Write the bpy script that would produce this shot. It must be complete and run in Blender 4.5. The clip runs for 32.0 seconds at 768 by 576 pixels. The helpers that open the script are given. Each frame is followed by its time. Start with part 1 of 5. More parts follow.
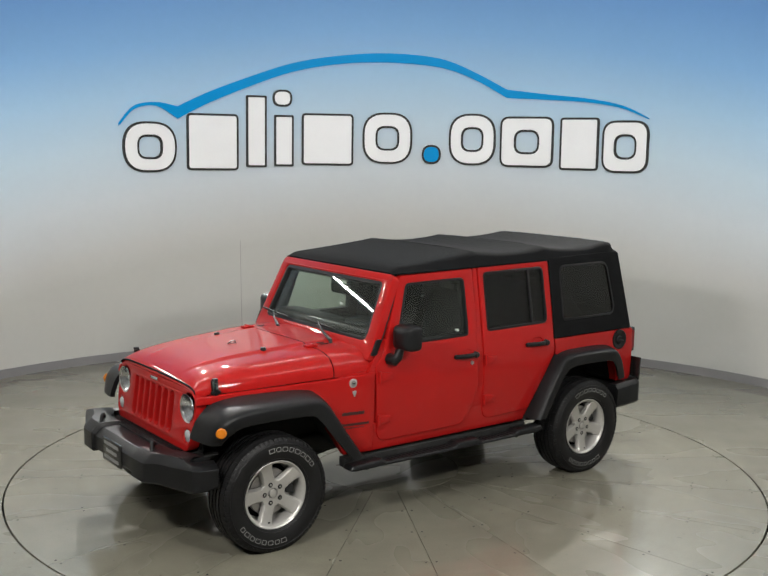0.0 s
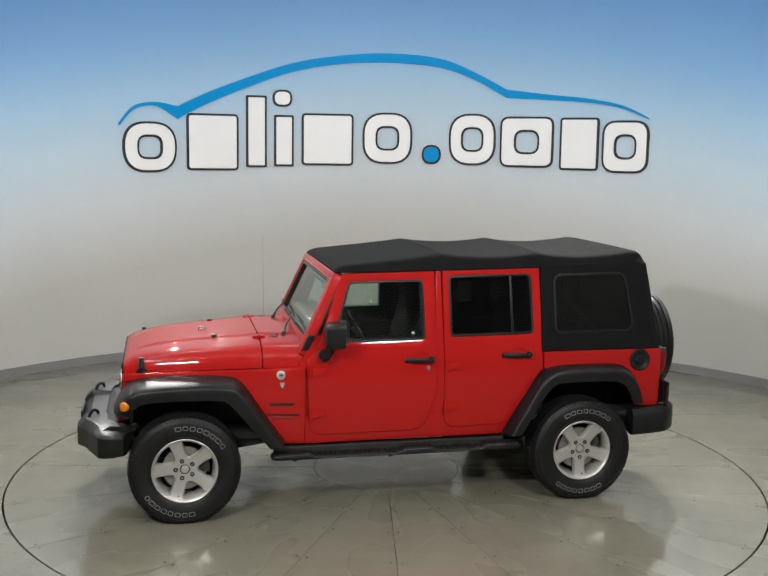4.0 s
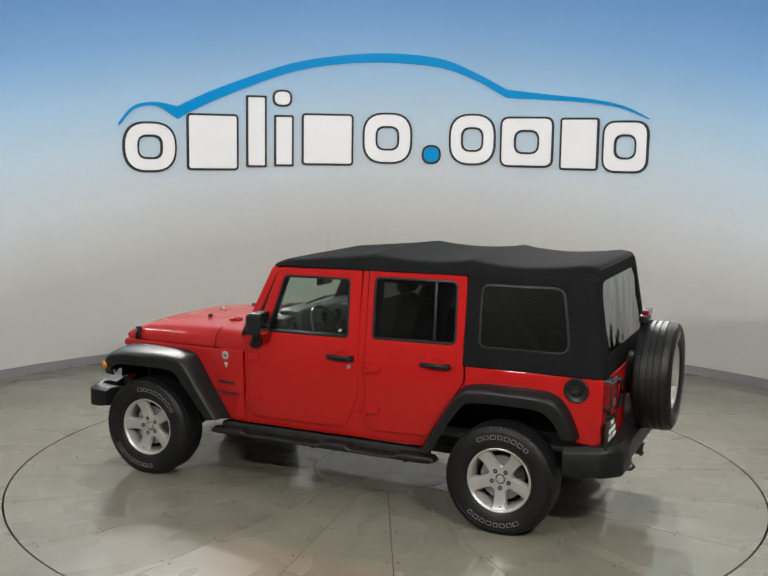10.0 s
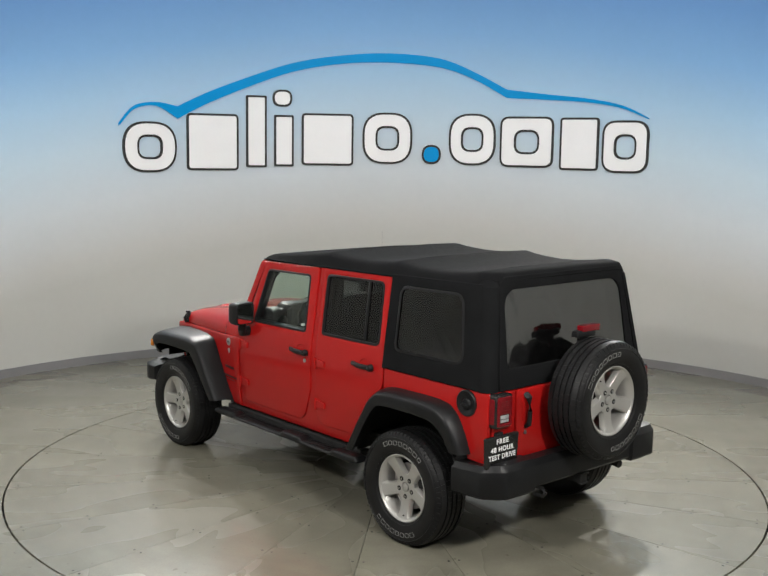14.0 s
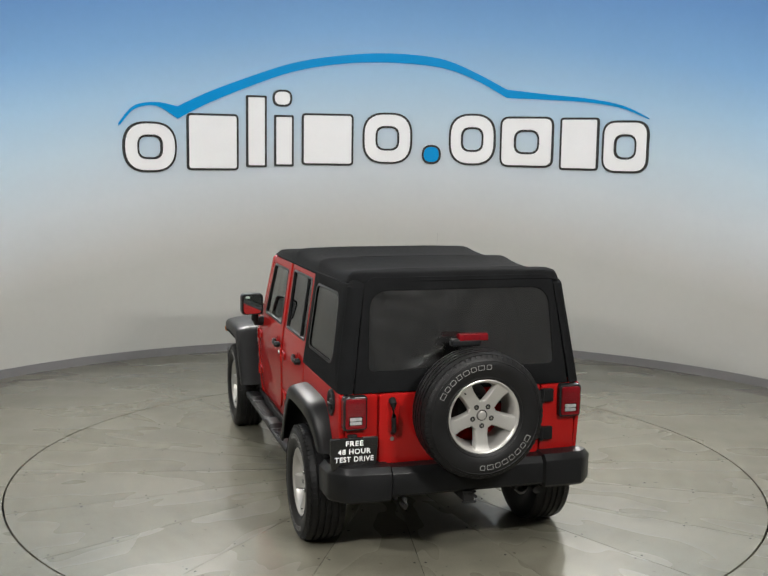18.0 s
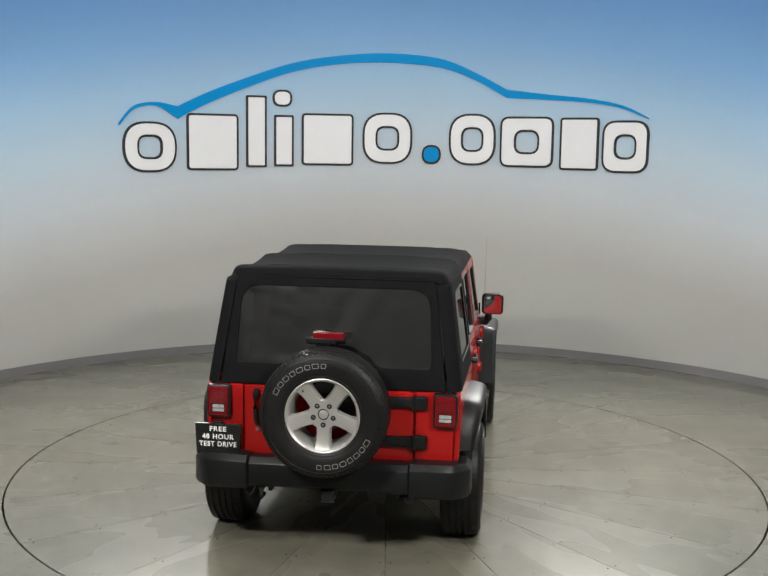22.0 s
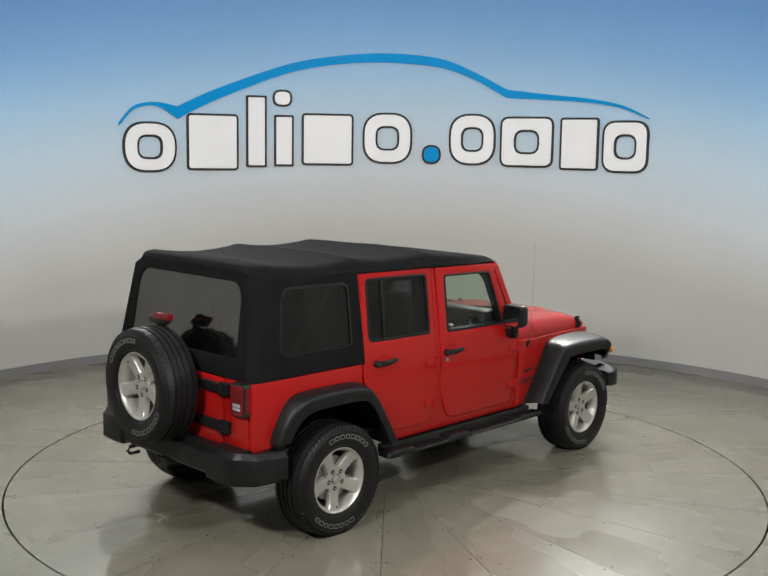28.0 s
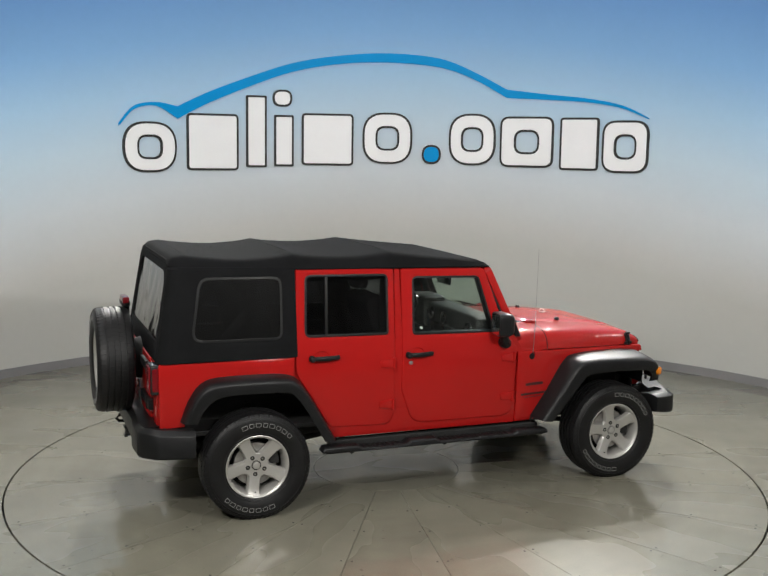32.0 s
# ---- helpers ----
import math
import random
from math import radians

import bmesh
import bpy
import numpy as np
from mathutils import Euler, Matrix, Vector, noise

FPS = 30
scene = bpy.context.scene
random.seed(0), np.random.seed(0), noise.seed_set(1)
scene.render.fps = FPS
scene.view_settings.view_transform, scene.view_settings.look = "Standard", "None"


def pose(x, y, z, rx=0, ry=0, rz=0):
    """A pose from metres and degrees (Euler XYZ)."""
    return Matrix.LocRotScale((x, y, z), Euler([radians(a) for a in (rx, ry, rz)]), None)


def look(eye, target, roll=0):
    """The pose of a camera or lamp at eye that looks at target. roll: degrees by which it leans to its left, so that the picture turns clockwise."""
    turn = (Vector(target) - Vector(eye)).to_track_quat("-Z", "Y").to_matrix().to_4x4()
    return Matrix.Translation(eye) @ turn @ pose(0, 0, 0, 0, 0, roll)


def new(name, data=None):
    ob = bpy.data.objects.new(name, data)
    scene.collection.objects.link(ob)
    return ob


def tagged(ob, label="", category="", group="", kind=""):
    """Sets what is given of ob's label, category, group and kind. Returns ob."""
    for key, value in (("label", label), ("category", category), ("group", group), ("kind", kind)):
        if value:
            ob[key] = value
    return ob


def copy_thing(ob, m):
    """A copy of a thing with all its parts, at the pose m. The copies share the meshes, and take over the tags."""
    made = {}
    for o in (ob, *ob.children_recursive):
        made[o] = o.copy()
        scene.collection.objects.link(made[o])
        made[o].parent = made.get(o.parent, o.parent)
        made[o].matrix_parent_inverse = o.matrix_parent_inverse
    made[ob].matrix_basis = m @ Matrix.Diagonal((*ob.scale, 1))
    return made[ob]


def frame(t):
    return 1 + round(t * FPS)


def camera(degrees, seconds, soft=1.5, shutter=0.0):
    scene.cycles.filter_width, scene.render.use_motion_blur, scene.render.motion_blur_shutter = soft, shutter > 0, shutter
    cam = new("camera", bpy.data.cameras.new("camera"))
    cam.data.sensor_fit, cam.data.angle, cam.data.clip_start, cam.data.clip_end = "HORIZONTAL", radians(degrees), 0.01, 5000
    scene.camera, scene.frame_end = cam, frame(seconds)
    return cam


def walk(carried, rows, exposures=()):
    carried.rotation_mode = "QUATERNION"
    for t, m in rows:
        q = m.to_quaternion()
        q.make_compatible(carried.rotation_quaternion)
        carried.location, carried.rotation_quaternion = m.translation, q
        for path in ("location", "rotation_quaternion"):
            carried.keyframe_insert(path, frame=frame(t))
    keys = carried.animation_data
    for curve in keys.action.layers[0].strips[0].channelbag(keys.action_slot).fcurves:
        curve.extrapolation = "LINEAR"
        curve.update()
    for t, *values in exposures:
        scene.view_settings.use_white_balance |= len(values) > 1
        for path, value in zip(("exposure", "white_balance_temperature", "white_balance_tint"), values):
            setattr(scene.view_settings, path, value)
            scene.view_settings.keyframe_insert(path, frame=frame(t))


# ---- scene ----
# one fixed camera in front of a turning floor disc with a car on it
cam = camera(41.603, 32.0, soft=1.5)
EYE = (0.0, -8.1158, 2.6055)
YAW, PITCH, LEAN = -0.2700, 7.7672, 0.8502
AIM = (EYE[0] + math.sin(radians(YAW)) * math.cos(radians(PITCH)) * 8,
       EYE[1] + math.cos(radians(YAW)) * math.cos(radians(PITCH)) * 8,
       EYE[2] - math.sin(radians(PITCH)) * 8)
walk(cam, [(0.0, look(EYE, AIM, LEAN)), (32.0, look(EYE, AIM, LEAN))],
     exposures=[(0.0, 0.0), (6.0, 0.02), (14.0, 0.02), (17.0, 0.0), (20.0, -0.07), (24.0, -0.13), (28.0, -0.06), (32.0, -0.04)])

TURN_0, TURN_RATE = 217.2610, -6.12012      # heading of the car in degrees, and degrees per second
AXIS = Vector((-0.1836, -0.0960, 0.015))      # the disc's centre in the car's own space; the tyres give 15 mm under its weight
ROOM = Vector((0.0401, -0.2959))               # centre of the curved wall
ROOM_R = 5.4546
DISC_R = 2.9778

# ---- light: battens and spots under the ceiling ----
world = bpy.data.worlds.new("world")
scene.world = world
world.use_nodes = True
world.node_tree.nodes["Background"].inputs[0].default_value = (0.9, 0.95, 1.0, 1)
world.node_tree.nodes["Background"].inputs[1].default_value = 0.02


def lamp(name, place, aim, watts, size, colour=(1.0, 0.972, 0.925), spread=180):
    data = bpy.data.lights.new(name, "AREA")
    data.shape, data.size, data.size_y = "RECTANGLE", size[0], size[1]
    data.energy, data.color, data.spread = watts, colour, radians(spread)
    ob = new(name, data)
    ob.matrix_world = look(place, aim)
    return ob


LAMPS = [((-2.1, -5.1, 3.45), (0.0, 1.2, 0.6), 130, (0.7, 0.22)), ((2.1, -5.1, 3.45), (0.0, 1.2, 0.6), 130, (0.7, 0.22)),
         ((-4.7, 1.1, 3.35), (0.4, 1.1, 0.9), 30, (1.9, 0.032)), ((4.7, 1.1, 3.35), (-0.4, 1.1, 0.9), 30, (1.9, 0.032)),
         ((-2.45, 4.3, 4.5), (-1.2, -0.6, 0.0), 25, (0.08, 0.08)), ((2.45, 4.3, 4.5), (1.2, -0.8, 0.0), 35, (0.08, 0.08)),
         ((-3.15, 3.85, 4.5), (-1.6, -1.0, 0.0), 25, (0.08, 0.08)), ((3.15, 3.85, 4.5), (1.6, -1.2, 0.0), 35, (0.08, 0.08))]
for place, aim, watts, size in LAMPS:
    lamp("batten_lamp", place, aim, watts, size, spread=75 if place[1] > 2 else 170)


# ---- materials ----
def mat(name, col, rough=0.5, metal=0.0, var=0.12, scale=3.0, fine=60.0, bump=0.0, coat=0.0, spec=0.5, rvar=0.1, stretch=None, coat_rough=0.04):
    """A surface with colour that varies at two scales, uneven gloss and fine relief."""
    m = bpy.data.materials.new(name)
    m.use_nodes = True
    nt = m.node_tree
    bsdf = nt.nodes["Principled BSDF"]
    bsdf.inputs["Metallic"].default_value = metal
    bsdf.inputs["Specular IOR Level"].default_value = spec
    bsdf.inputs["Coat Weight"].default_value = coat
    bsdf.inputs["Coat Roughness"].default_value = coat_rough
    tc = nt.nodes.new("ShaderNodeTexCoord")
    vec = tc.outputs["Object"]
    if stretch:
        mp = nt.nodes.new("ShaderNodeMapping")
        mp.inputs["Scale"].default_value = stretch
        nt.links.new(vec, mp.inputs["Vector"])
        vec = mp.outputs["Vector"]

    def noise_node(s, detail):
        n = nt.nodes.new("ShaderNodeTexNoise")
        n.inputs["Scale"].default_value, n.inputs["Detail"].default_value = s, detail
        nt.links.new(vec, n.inputs["Vector"])
        return n.outputs["Fac"]

    big, small = noise_node(scale, 4), noise_node(fine, 3)
    mix = nt.nodes.new("ShaderNodeMath")
    mix.operation = "MULTIPLY_ADD"
    nt.links.new(small, mix.inputs[0])
    mix.inputs[1].default_value = 0.45
    nt.links.new(big, mix.inputs[2])
    even = nt.nodes.new("ShaderNodeMath")
    even.operation = "MULTIPLY"
    even.inputs[1].default_value = 0.69
    nt.links.new(mix.outputs[0], even.inputs[0])
    ramp = nt.nodes.new("ShaderNodeValToRGB")
    ramp.color_ramp.elements[0].position, ramp.color_ramp.elements[1].position = 0.28, 0.72
    for e, k in zip(ramp.color_ramp.elements, (1 - var, 1 + var)):
        e.color = (*(min(1.0, c * k) for c in col), 1)
    nt.links.new(even.outputs[0], ramp.inputs[0])
    nt.links.new(ramp.outputs[0], bsdf.inputs["Base Color"])
    rr = nt.nodes.new("ShaderNodeMapRange")
    rr.inputs["To Min"].default_value, rr.inputs["To Max"].default_value = max(0.02, rough - rvar), min(1.0, rough + rvar)
    nt.links.new(big, rr.inputs["Value"])
    nt.links.new(rr.outputs[0], bsdf.inputs["Roughness"])
    if bump:
        b = nt.nodes.new("ShaderNodeBump")
        b.inputs["Strength"].default_value, b.inputs["Distance"].default_value = bump, 0.002
        nt.links.new(small, b.inputs["Height"])
        nt.links.new(b.outputs[0], bsdf.inputs["Normal"])
    return m


def glass_mat(name, tint, rough=0.0, wrinkle=0.0, gloss=0.04, haze=0.0):
    """Thin tinted pane: see-through with a clear reflection."""
    m = bpy.data.materials.new(name)
    m.use_nodes = True
    nt = m.node_tree
    nt.nodes.remove(nt.nodes["Principled BSDF"])
    out = nt.nodes["Material Output"]
    tr, gl, mx, fr = (nt.nodes.new("ShaderNode" + k) for k in ("BsdfTransparent", "BsdfGlossy", "MixShader", "LayerWeight"))
    tr.inputs[0].default_value = (*tint, 1)
    gl.inputs["Roughness"].default_value = rough
    pw, sc = nt.nodes.new("ShaderNodeMath"), nt.nodes.new("ShaderNodeMath")
    pw.operation, sc.operation = "POWER", "MULTIPLY_ADD"
    pw.inputs[1].default_value, sc.inputs[1].default_value, sc.inputs[2].default_value = 5.0, 0.9, gloss
    nt.links.new(fr.outputs["Facing"], pw.inputs[0])
    nt.links.new(pw.outputs[0], sc.inputs[0])
    if wrinkle:
        tc, n, b = (nt.nodes.new("ShaderNode" + k) for k in ("TexCoord", "TexNoise", "Bump"))
        n.inputs["Scale"].default_value, n.inputs["Detail"].default_value, n.inputs["Distortion"].default_value = 3.0, 0.6, 0.5
        mp = nt.nodes.new("ShaderNodeMapping")
        mp.inputs["Scale"].default_value = (1, 1.3, 0.45)
        nt.links.new(tc.outputs["Object"], mp.inputs["Vector"])
        nt.links.new(mp.outputs["Vector"], n.inputs["Vector"])
        b.inputs["Strength"].default_value, b.inputs["Distance"].default_value = 1.0, wrinkle
        nt.links.new(n.outputs["Fac"], b.inputs["Height"])
        for k in (gl.inputs["Normal"], fr.inputs["Normal"]):
            nt.links.new(b.outputs[0], k)
    nt.links.new(sc.outputs[0], mx.inputs[0])
    nt.links.new(tr.outputs[0], mx.inputs[1])
    nt.links.new(gl.outputs[0], mx.inputs[2])
    last = mx
    if haze:
        scuff, blend = nt.nodes.new("ShaderNodeBsdfGlossy"), nt.nodes.new("ShaderNodeMixShader")
        scuff.inputs["Roughness"].default_value = 0.42
        blend.inputs[0].default_value = haze
        nt.links.new(mx.outputs[0], blend.inputs[1])
        nt.links.new(scuff.outputs[0], blend.inputs[2])
        last = blend
    nt.links.new(last.outputs[0], out.inputs["Surface"])
    return m


def glow_mat(name, col, power):
    m = bpy.data.materials.new(name)
    m.use_nodes = True
    b = m.node_tree.nodes["Principled BSDF"]
    b.inputs["Base Color"].default_value = (*col, 1)
    b.inputs["Emission Color"].default_value = (*col, 1)
    b.inputs["Emission Strength"].default_value = power
    return m


def floor_mat(name, col, rough):
    """Polished concrete: soft clouds, rubbed streaks, fine grain and a few dark specks."""
    m = bpy.data.materials.new(name)
    m.use_nodes = True
    nt = m.node_tree
    bsdf = nt.nodes["Principled BSDF"]
    bsdf.inputs["Specular IOR Level"].default_value = 0.18
    bsdf.inputs["Coat Weight"].default_value = 0.65
    bsdf.inputs["Coat Roughness"].default_value = 0.05
    geo, info, far, shift = (nt.nodes.new("ShaderNode" + k) for k in ("TexCoord", "ObjectInfo", "Math", "VectorMath"))
    far.operation, shift.operation = "MULTIPLY", "ADD"
    far.inputs[1].default_value = 60.0
    nt.links.new(info.outputs["Random"], far.inputs[0])
    nt.links.new(geo.outputs["Object"], shift.inputs[0])
    nt.links.new(far.outputs[0], shift.inputs[1])

    def layer(scale, detail, stretch, turn, lo, hi, v0, v1):
        mp, n, r = (nt.nodes.new("ShaderNode" + k) for k in ("Mapping", "TexNoise", "MapRange"))
        mp.inputs["Scale"].default_value, mp.inputs["Rotation"].default_value = stretch, (0, 0, radians(turn))
        n.inputs["Scale"].default_value, n.inputs["Detail"].default_value = scale, detail
        r.interpolation_type = "SMOOTHSTEP"
        for k, v in zip(("From Min", "From Max", "To Min", "To Max"), (lo, hi, v0, v1)):
            r.inputs[k].default_value = v
        nt.links.new(shift.outputs[0], mp.inputs["Vector"])
        nt.links.new(mp.outputs["Vector"], n.inputs["Vector"])
        nt.links.new(n.outputs["Fac"], r.inputs["Value"])
        return r.outputs["Result"]

    def times(a, b):
        k = nt.nodes.new("ShaderNodeMath")
        k.operation = "MULTIPLY"
        nt.links.new(a, k.inputs[0])
        nt.links.new(b, k.inputs[1])
        return k.outputs[0]

    cloud = layer(0.9, 2.5, (1, 1, 1), 0, 0.25, 0.75, 0.94, 1.06)
    streak = layer(2.4, 2.0, (0.4, 1.8, 1), 28, 0.2, 0.8, 0.94, 1.06)
    streak2 = layer(3.1, 2.0, (2.4, 0.4, 1), -17, 0.2, 0.8, 0.95, 1.05)
    grain = layer(90, 3.0, (1, 1, 1), 0, 0.2, 0.8, 0.94, 1.06)
    speck = layer(21, 1.0, (1, 1, 1), 0, 0.72, 0.80, 1.0, 0.65)
    stain = layer(1.6, 2.0, (1.6, 0.7, 1), 65, 0.38, 0.85, 1.03, 0.92)
    mottle = layer(9.0, 3.0, (1.0, 0.7, 1), 50, 0.2, 0.8, 0.955, 1.045)
    k = times(times(times(times(cloud, streak), times(streak2, grain)), times(speck, stain)), mottle)
    tint = nt.nodes.new("ShaderNodeVectorMath")
    tint.operation = "SCALE"
    tint.inputs[0].default_value = col
    nt.links.new(k, tint.inputs["Scale"])
    nt.links.new(tint.outputs[0], bsdf.inputs["Base Color"])
    nt.links.new(layer(1.7, 1.5, (0.6, 1.4, 1), 40, 0.2, 0.8, rough - 0.05, rough + 0.08), bsdf.inputs["Roughness"])
    b = nt.nodes.new("ShaderNodeBump")
    b.inputs["Strength"].default_value, b.inputs["Distance"].default_value = 0.25, 0.0004
    nt.links.new(layer(130, 2.0, (1, 1, 1), 0, 0.2, 0.8, 0.0, 1.0), b.inputs["Height"])
    nt.links.new(b.outputs[0], bsdf.inputs["Normal"])
    return m


M_CONCRETE = floor_mat("polished_concrete", (0.179, 0.171, 0.133), 0.27)
M_DISC = floor_mat("polished_concrete_disc", (0.178, 0.170, 0.132), 0.26)
M_GAP = mat("dark_gap", (0.007, 0.007, 0.007), 0.9, var=0.3, spec=0.1)
M_BASE = mat("grey_baseboard_vinyl", (0.235, 0.231, 0.235), 0.45, var=0.06)
M_CEIL = mat("ceiling_paint", (0.61, 0.61, 0.59), 0.9, var=0.04)
M_BACK = mat("unseen_wall_grey", (0.39, 0.39, 0.38), 0.8, var=0.06, scale=0.6)
M_RED = mat("red_car_paint", (0.315, 0.008, 0.0072), 0.5, var=0.05, scale=2, fine=400, coat=0.62, rvar=0.03, spec=0.02, coat_rough=0.035)
M_PLASTIC = mat("grained_black_plastic", (0.0082, 0.0085, 0.0091), 0.38, var=0.25, scale=5, fine=260, bump=0.25, rvar=0.07, spec=0.22)
M_FABRIC = mat("black_top_fabric", (0.0074, 0.0077, 0.0082), 0.9, var=0.25, scale=6, fine=500, bump=0.5, spec=0.06, rvar=0.06)
M_RUBBER = mat("tyre_rubber", (0.0070, 0.0070, 0.0074), 0.48, var=0.3, scale=9, fine=120, bump=0.2, rvar=0.08, spec=0.26)
M_ALLOY = mat("silver_alloy", (0.45, 0.442, 0.42), 0.36, metal=0.6, var=0.05, fine=300, rvar=0.06)
M_CHROME = mat("chrome", (0.8, 0.8, 0.8), 0.1, metal=1.0, var=0.03, rvar=0.03)
M_REFLECT = mat("lamp_reflector", (0.75, 0.76, 0.77), 0.16, metal=1.0, var=0.35, scale=26, fine=55, bump=1.0, rvar=0.1)
M_DARKMETAL = mat("dark_underbody_metal", (0.019, 0.019, 0.019), 0.6, metal=0.0, var=0.4, scale=8, spec=0.2)
M_STEEL = mat("brake_steel", (0.35, 0.34, 0.33), 0.4, metal=0.9, var=0.2, scale=20)
M_INTERIOR = mat("dark_interior_cloth", (0.022, 0.022, 0.023), 0.85, var=0.15, scale=10, fine=300, bump=0.05, spec=0.08)
M_DASH = mat("grey_dashboard_plastic", (0.016, 0.016, 0.0165), 0.46, var=0.15, scale=8, fine=240, bump=0.3, spec=0.3)
M_BLACK = mat("black_gloss", (0.012, 0.012, 0.012), 0.25, var=0.2)
M_GREYLET = mat("raised_grey_rubber_lettering", (0.20, 0.20, 0.195), 0.6, var=0.2, scale=30)
M_DECAL = mat("dark_decal", (0.035, 0.008, 0.008), 0.4, var=0.2)
M_AMBER = mat("amber_lens", (0.50, 0.15, 0.006), 0.15, var=0.15, scale=40, coat=0.6)
M_REDLENS = mat("red_lens", (0.13, 0.004, 0.007), 0.2, var=0.2, scale=60, coat=0.4, spec=0.2)
M_CLEARLENS = mat("clear_lamp_lens", (0.48, 0.49, 0.50), 0.12, metal=0.4, var=0.35, scale=45, fine=160, coat=1.0)
M_WHITE = mat("white_print", (0.8, 0.8, 0.8), 0.5, var=0.02)
M_GLASS = glass_mat("clear_green_glass", (0.86, 0.91, 0.875))
M_TINT = glass_mat("dark_privacy_glass", (0.36, 0.365, 0.375), gloss=0.045)
M_VINYL = glass_mat("tinted_side_vinyl", (0.25, 0.255, 0.262), 0.06, wrinkle=0.006, gloss=0.05, haze=0.004)
M_VINYL_BACK = glass_mat("creased_back_vinyl", (0.23, 0.235, 0.24), 0.085, wrinkle=0.010, gloss=0.19, haze=0.010)
M_LENS = glass_mat("lamp_lens", (0.9, 0.91, 0.92), 0.03, wrinkle=0.004, gloss=0.05)
M_MIRROR = mat("mirror_silver", (0.85, 0.87, 0.88), 0.03, metal=1.0, var=0.01, rvar=0.01)
# colours of the superimposed logo; the white also serves the lamp housings
M_LOGO_LAMP_WHITE = mat("white_logo_and_lamp_case", (0.97, 0.97, 0.975), 0.4, var=0.03)
M_LOGOBLUE = mat("blue_logo_overlay", (0.0, 0.31, 0.70), 0.4, var=0.03, spec=0.08)
M_LOGOBLACK = mat("black_logo_edge", (0.01, 0.01, 0.01), 0.5, var=0.1)


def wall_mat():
    """Matt wall: grey-white paint, with a superimposed sky blue gradient put into its colour towards the top."""
    m = mat("wall_paint_sky_overlay", (0.55, 0.55, 0.515), 0.85, var=0.03, scale=0.7, fine=12, spec=0.2)
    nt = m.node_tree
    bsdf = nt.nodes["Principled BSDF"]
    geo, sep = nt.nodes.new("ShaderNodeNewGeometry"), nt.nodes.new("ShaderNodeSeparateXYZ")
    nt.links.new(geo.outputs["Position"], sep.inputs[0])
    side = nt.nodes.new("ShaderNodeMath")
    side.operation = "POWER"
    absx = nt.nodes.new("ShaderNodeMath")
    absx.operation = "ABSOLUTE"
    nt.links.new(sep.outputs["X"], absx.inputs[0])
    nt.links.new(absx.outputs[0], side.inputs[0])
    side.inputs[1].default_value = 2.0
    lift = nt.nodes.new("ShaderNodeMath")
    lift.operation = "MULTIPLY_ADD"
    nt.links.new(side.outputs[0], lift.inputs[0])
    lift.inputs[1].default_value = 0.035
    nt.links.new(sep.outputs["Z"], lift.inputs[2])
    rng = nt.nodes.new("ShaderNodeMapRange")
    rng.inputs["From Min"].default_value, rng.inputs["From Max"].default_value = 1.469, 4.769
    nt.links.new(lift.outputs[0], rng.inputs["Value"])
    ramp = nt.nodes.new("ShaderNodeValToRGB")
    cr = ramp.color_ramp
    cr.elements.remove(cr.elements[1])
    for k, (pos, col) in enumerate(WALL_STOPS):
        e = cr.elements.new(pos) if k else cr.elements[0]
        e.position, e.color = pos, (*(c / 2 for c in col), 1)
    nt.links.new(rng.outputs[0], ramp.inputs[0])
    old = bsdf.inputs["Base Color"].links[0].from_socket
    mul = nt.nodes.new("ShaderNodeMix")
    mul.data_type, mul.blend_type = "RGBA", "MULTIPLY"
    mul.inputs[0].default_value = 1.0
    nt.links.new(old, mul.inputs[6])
    # the overlay tint covers the middle of the curve and runs out into plain wall at both ends
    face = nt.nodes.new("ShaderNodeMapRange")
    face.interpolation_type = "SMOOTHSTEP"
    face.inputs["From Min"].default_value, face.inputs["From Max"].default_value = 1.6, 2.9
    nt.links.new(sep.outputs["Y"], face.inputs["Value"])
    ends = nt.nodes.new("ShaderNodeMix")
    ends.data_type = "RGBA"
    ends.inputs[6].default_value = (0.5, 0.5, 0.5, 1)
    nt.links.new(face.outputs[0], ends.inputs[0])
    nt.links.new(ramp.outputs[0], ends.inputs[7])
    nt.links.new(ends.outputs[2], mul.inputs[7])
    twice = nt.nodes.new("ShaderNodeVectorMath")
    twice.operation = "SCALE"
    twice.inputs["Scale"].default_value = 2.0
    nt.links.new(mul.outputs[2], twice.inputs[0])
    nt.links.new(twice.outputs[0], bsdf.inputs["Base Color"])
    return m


# overlaid sky gradient as wall colour, raised to make up for weak light above
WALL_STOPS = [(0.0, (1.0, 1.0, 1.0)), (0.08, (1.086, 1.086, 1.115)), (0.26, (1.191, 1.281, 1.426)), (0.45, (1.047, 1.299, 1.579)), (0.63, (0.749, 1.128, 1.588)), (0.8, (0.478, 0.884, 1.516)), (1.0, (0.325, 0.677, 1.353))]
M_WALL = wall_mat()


# ---- mesh tools ----
def part(name, bm, material, parent=None, label="", smooth=38):
    me = bpy.data.meshes.new(name)
    bmesh.ops.recalc_face_normals(bm, faces=bm.faces)
    bm.to_mesh(me)
    bm.free()
    me.polygons.foreach_set("use_smooth", [True] * len(me.polygons))
    me.set_sharp_from_angle(angle=radians(smooth))
    me.materials.append(material)
    ob = new(name, me)
    if parent:
        ob.parent = parent
    if label:
        ob["label"] = label
    return ob


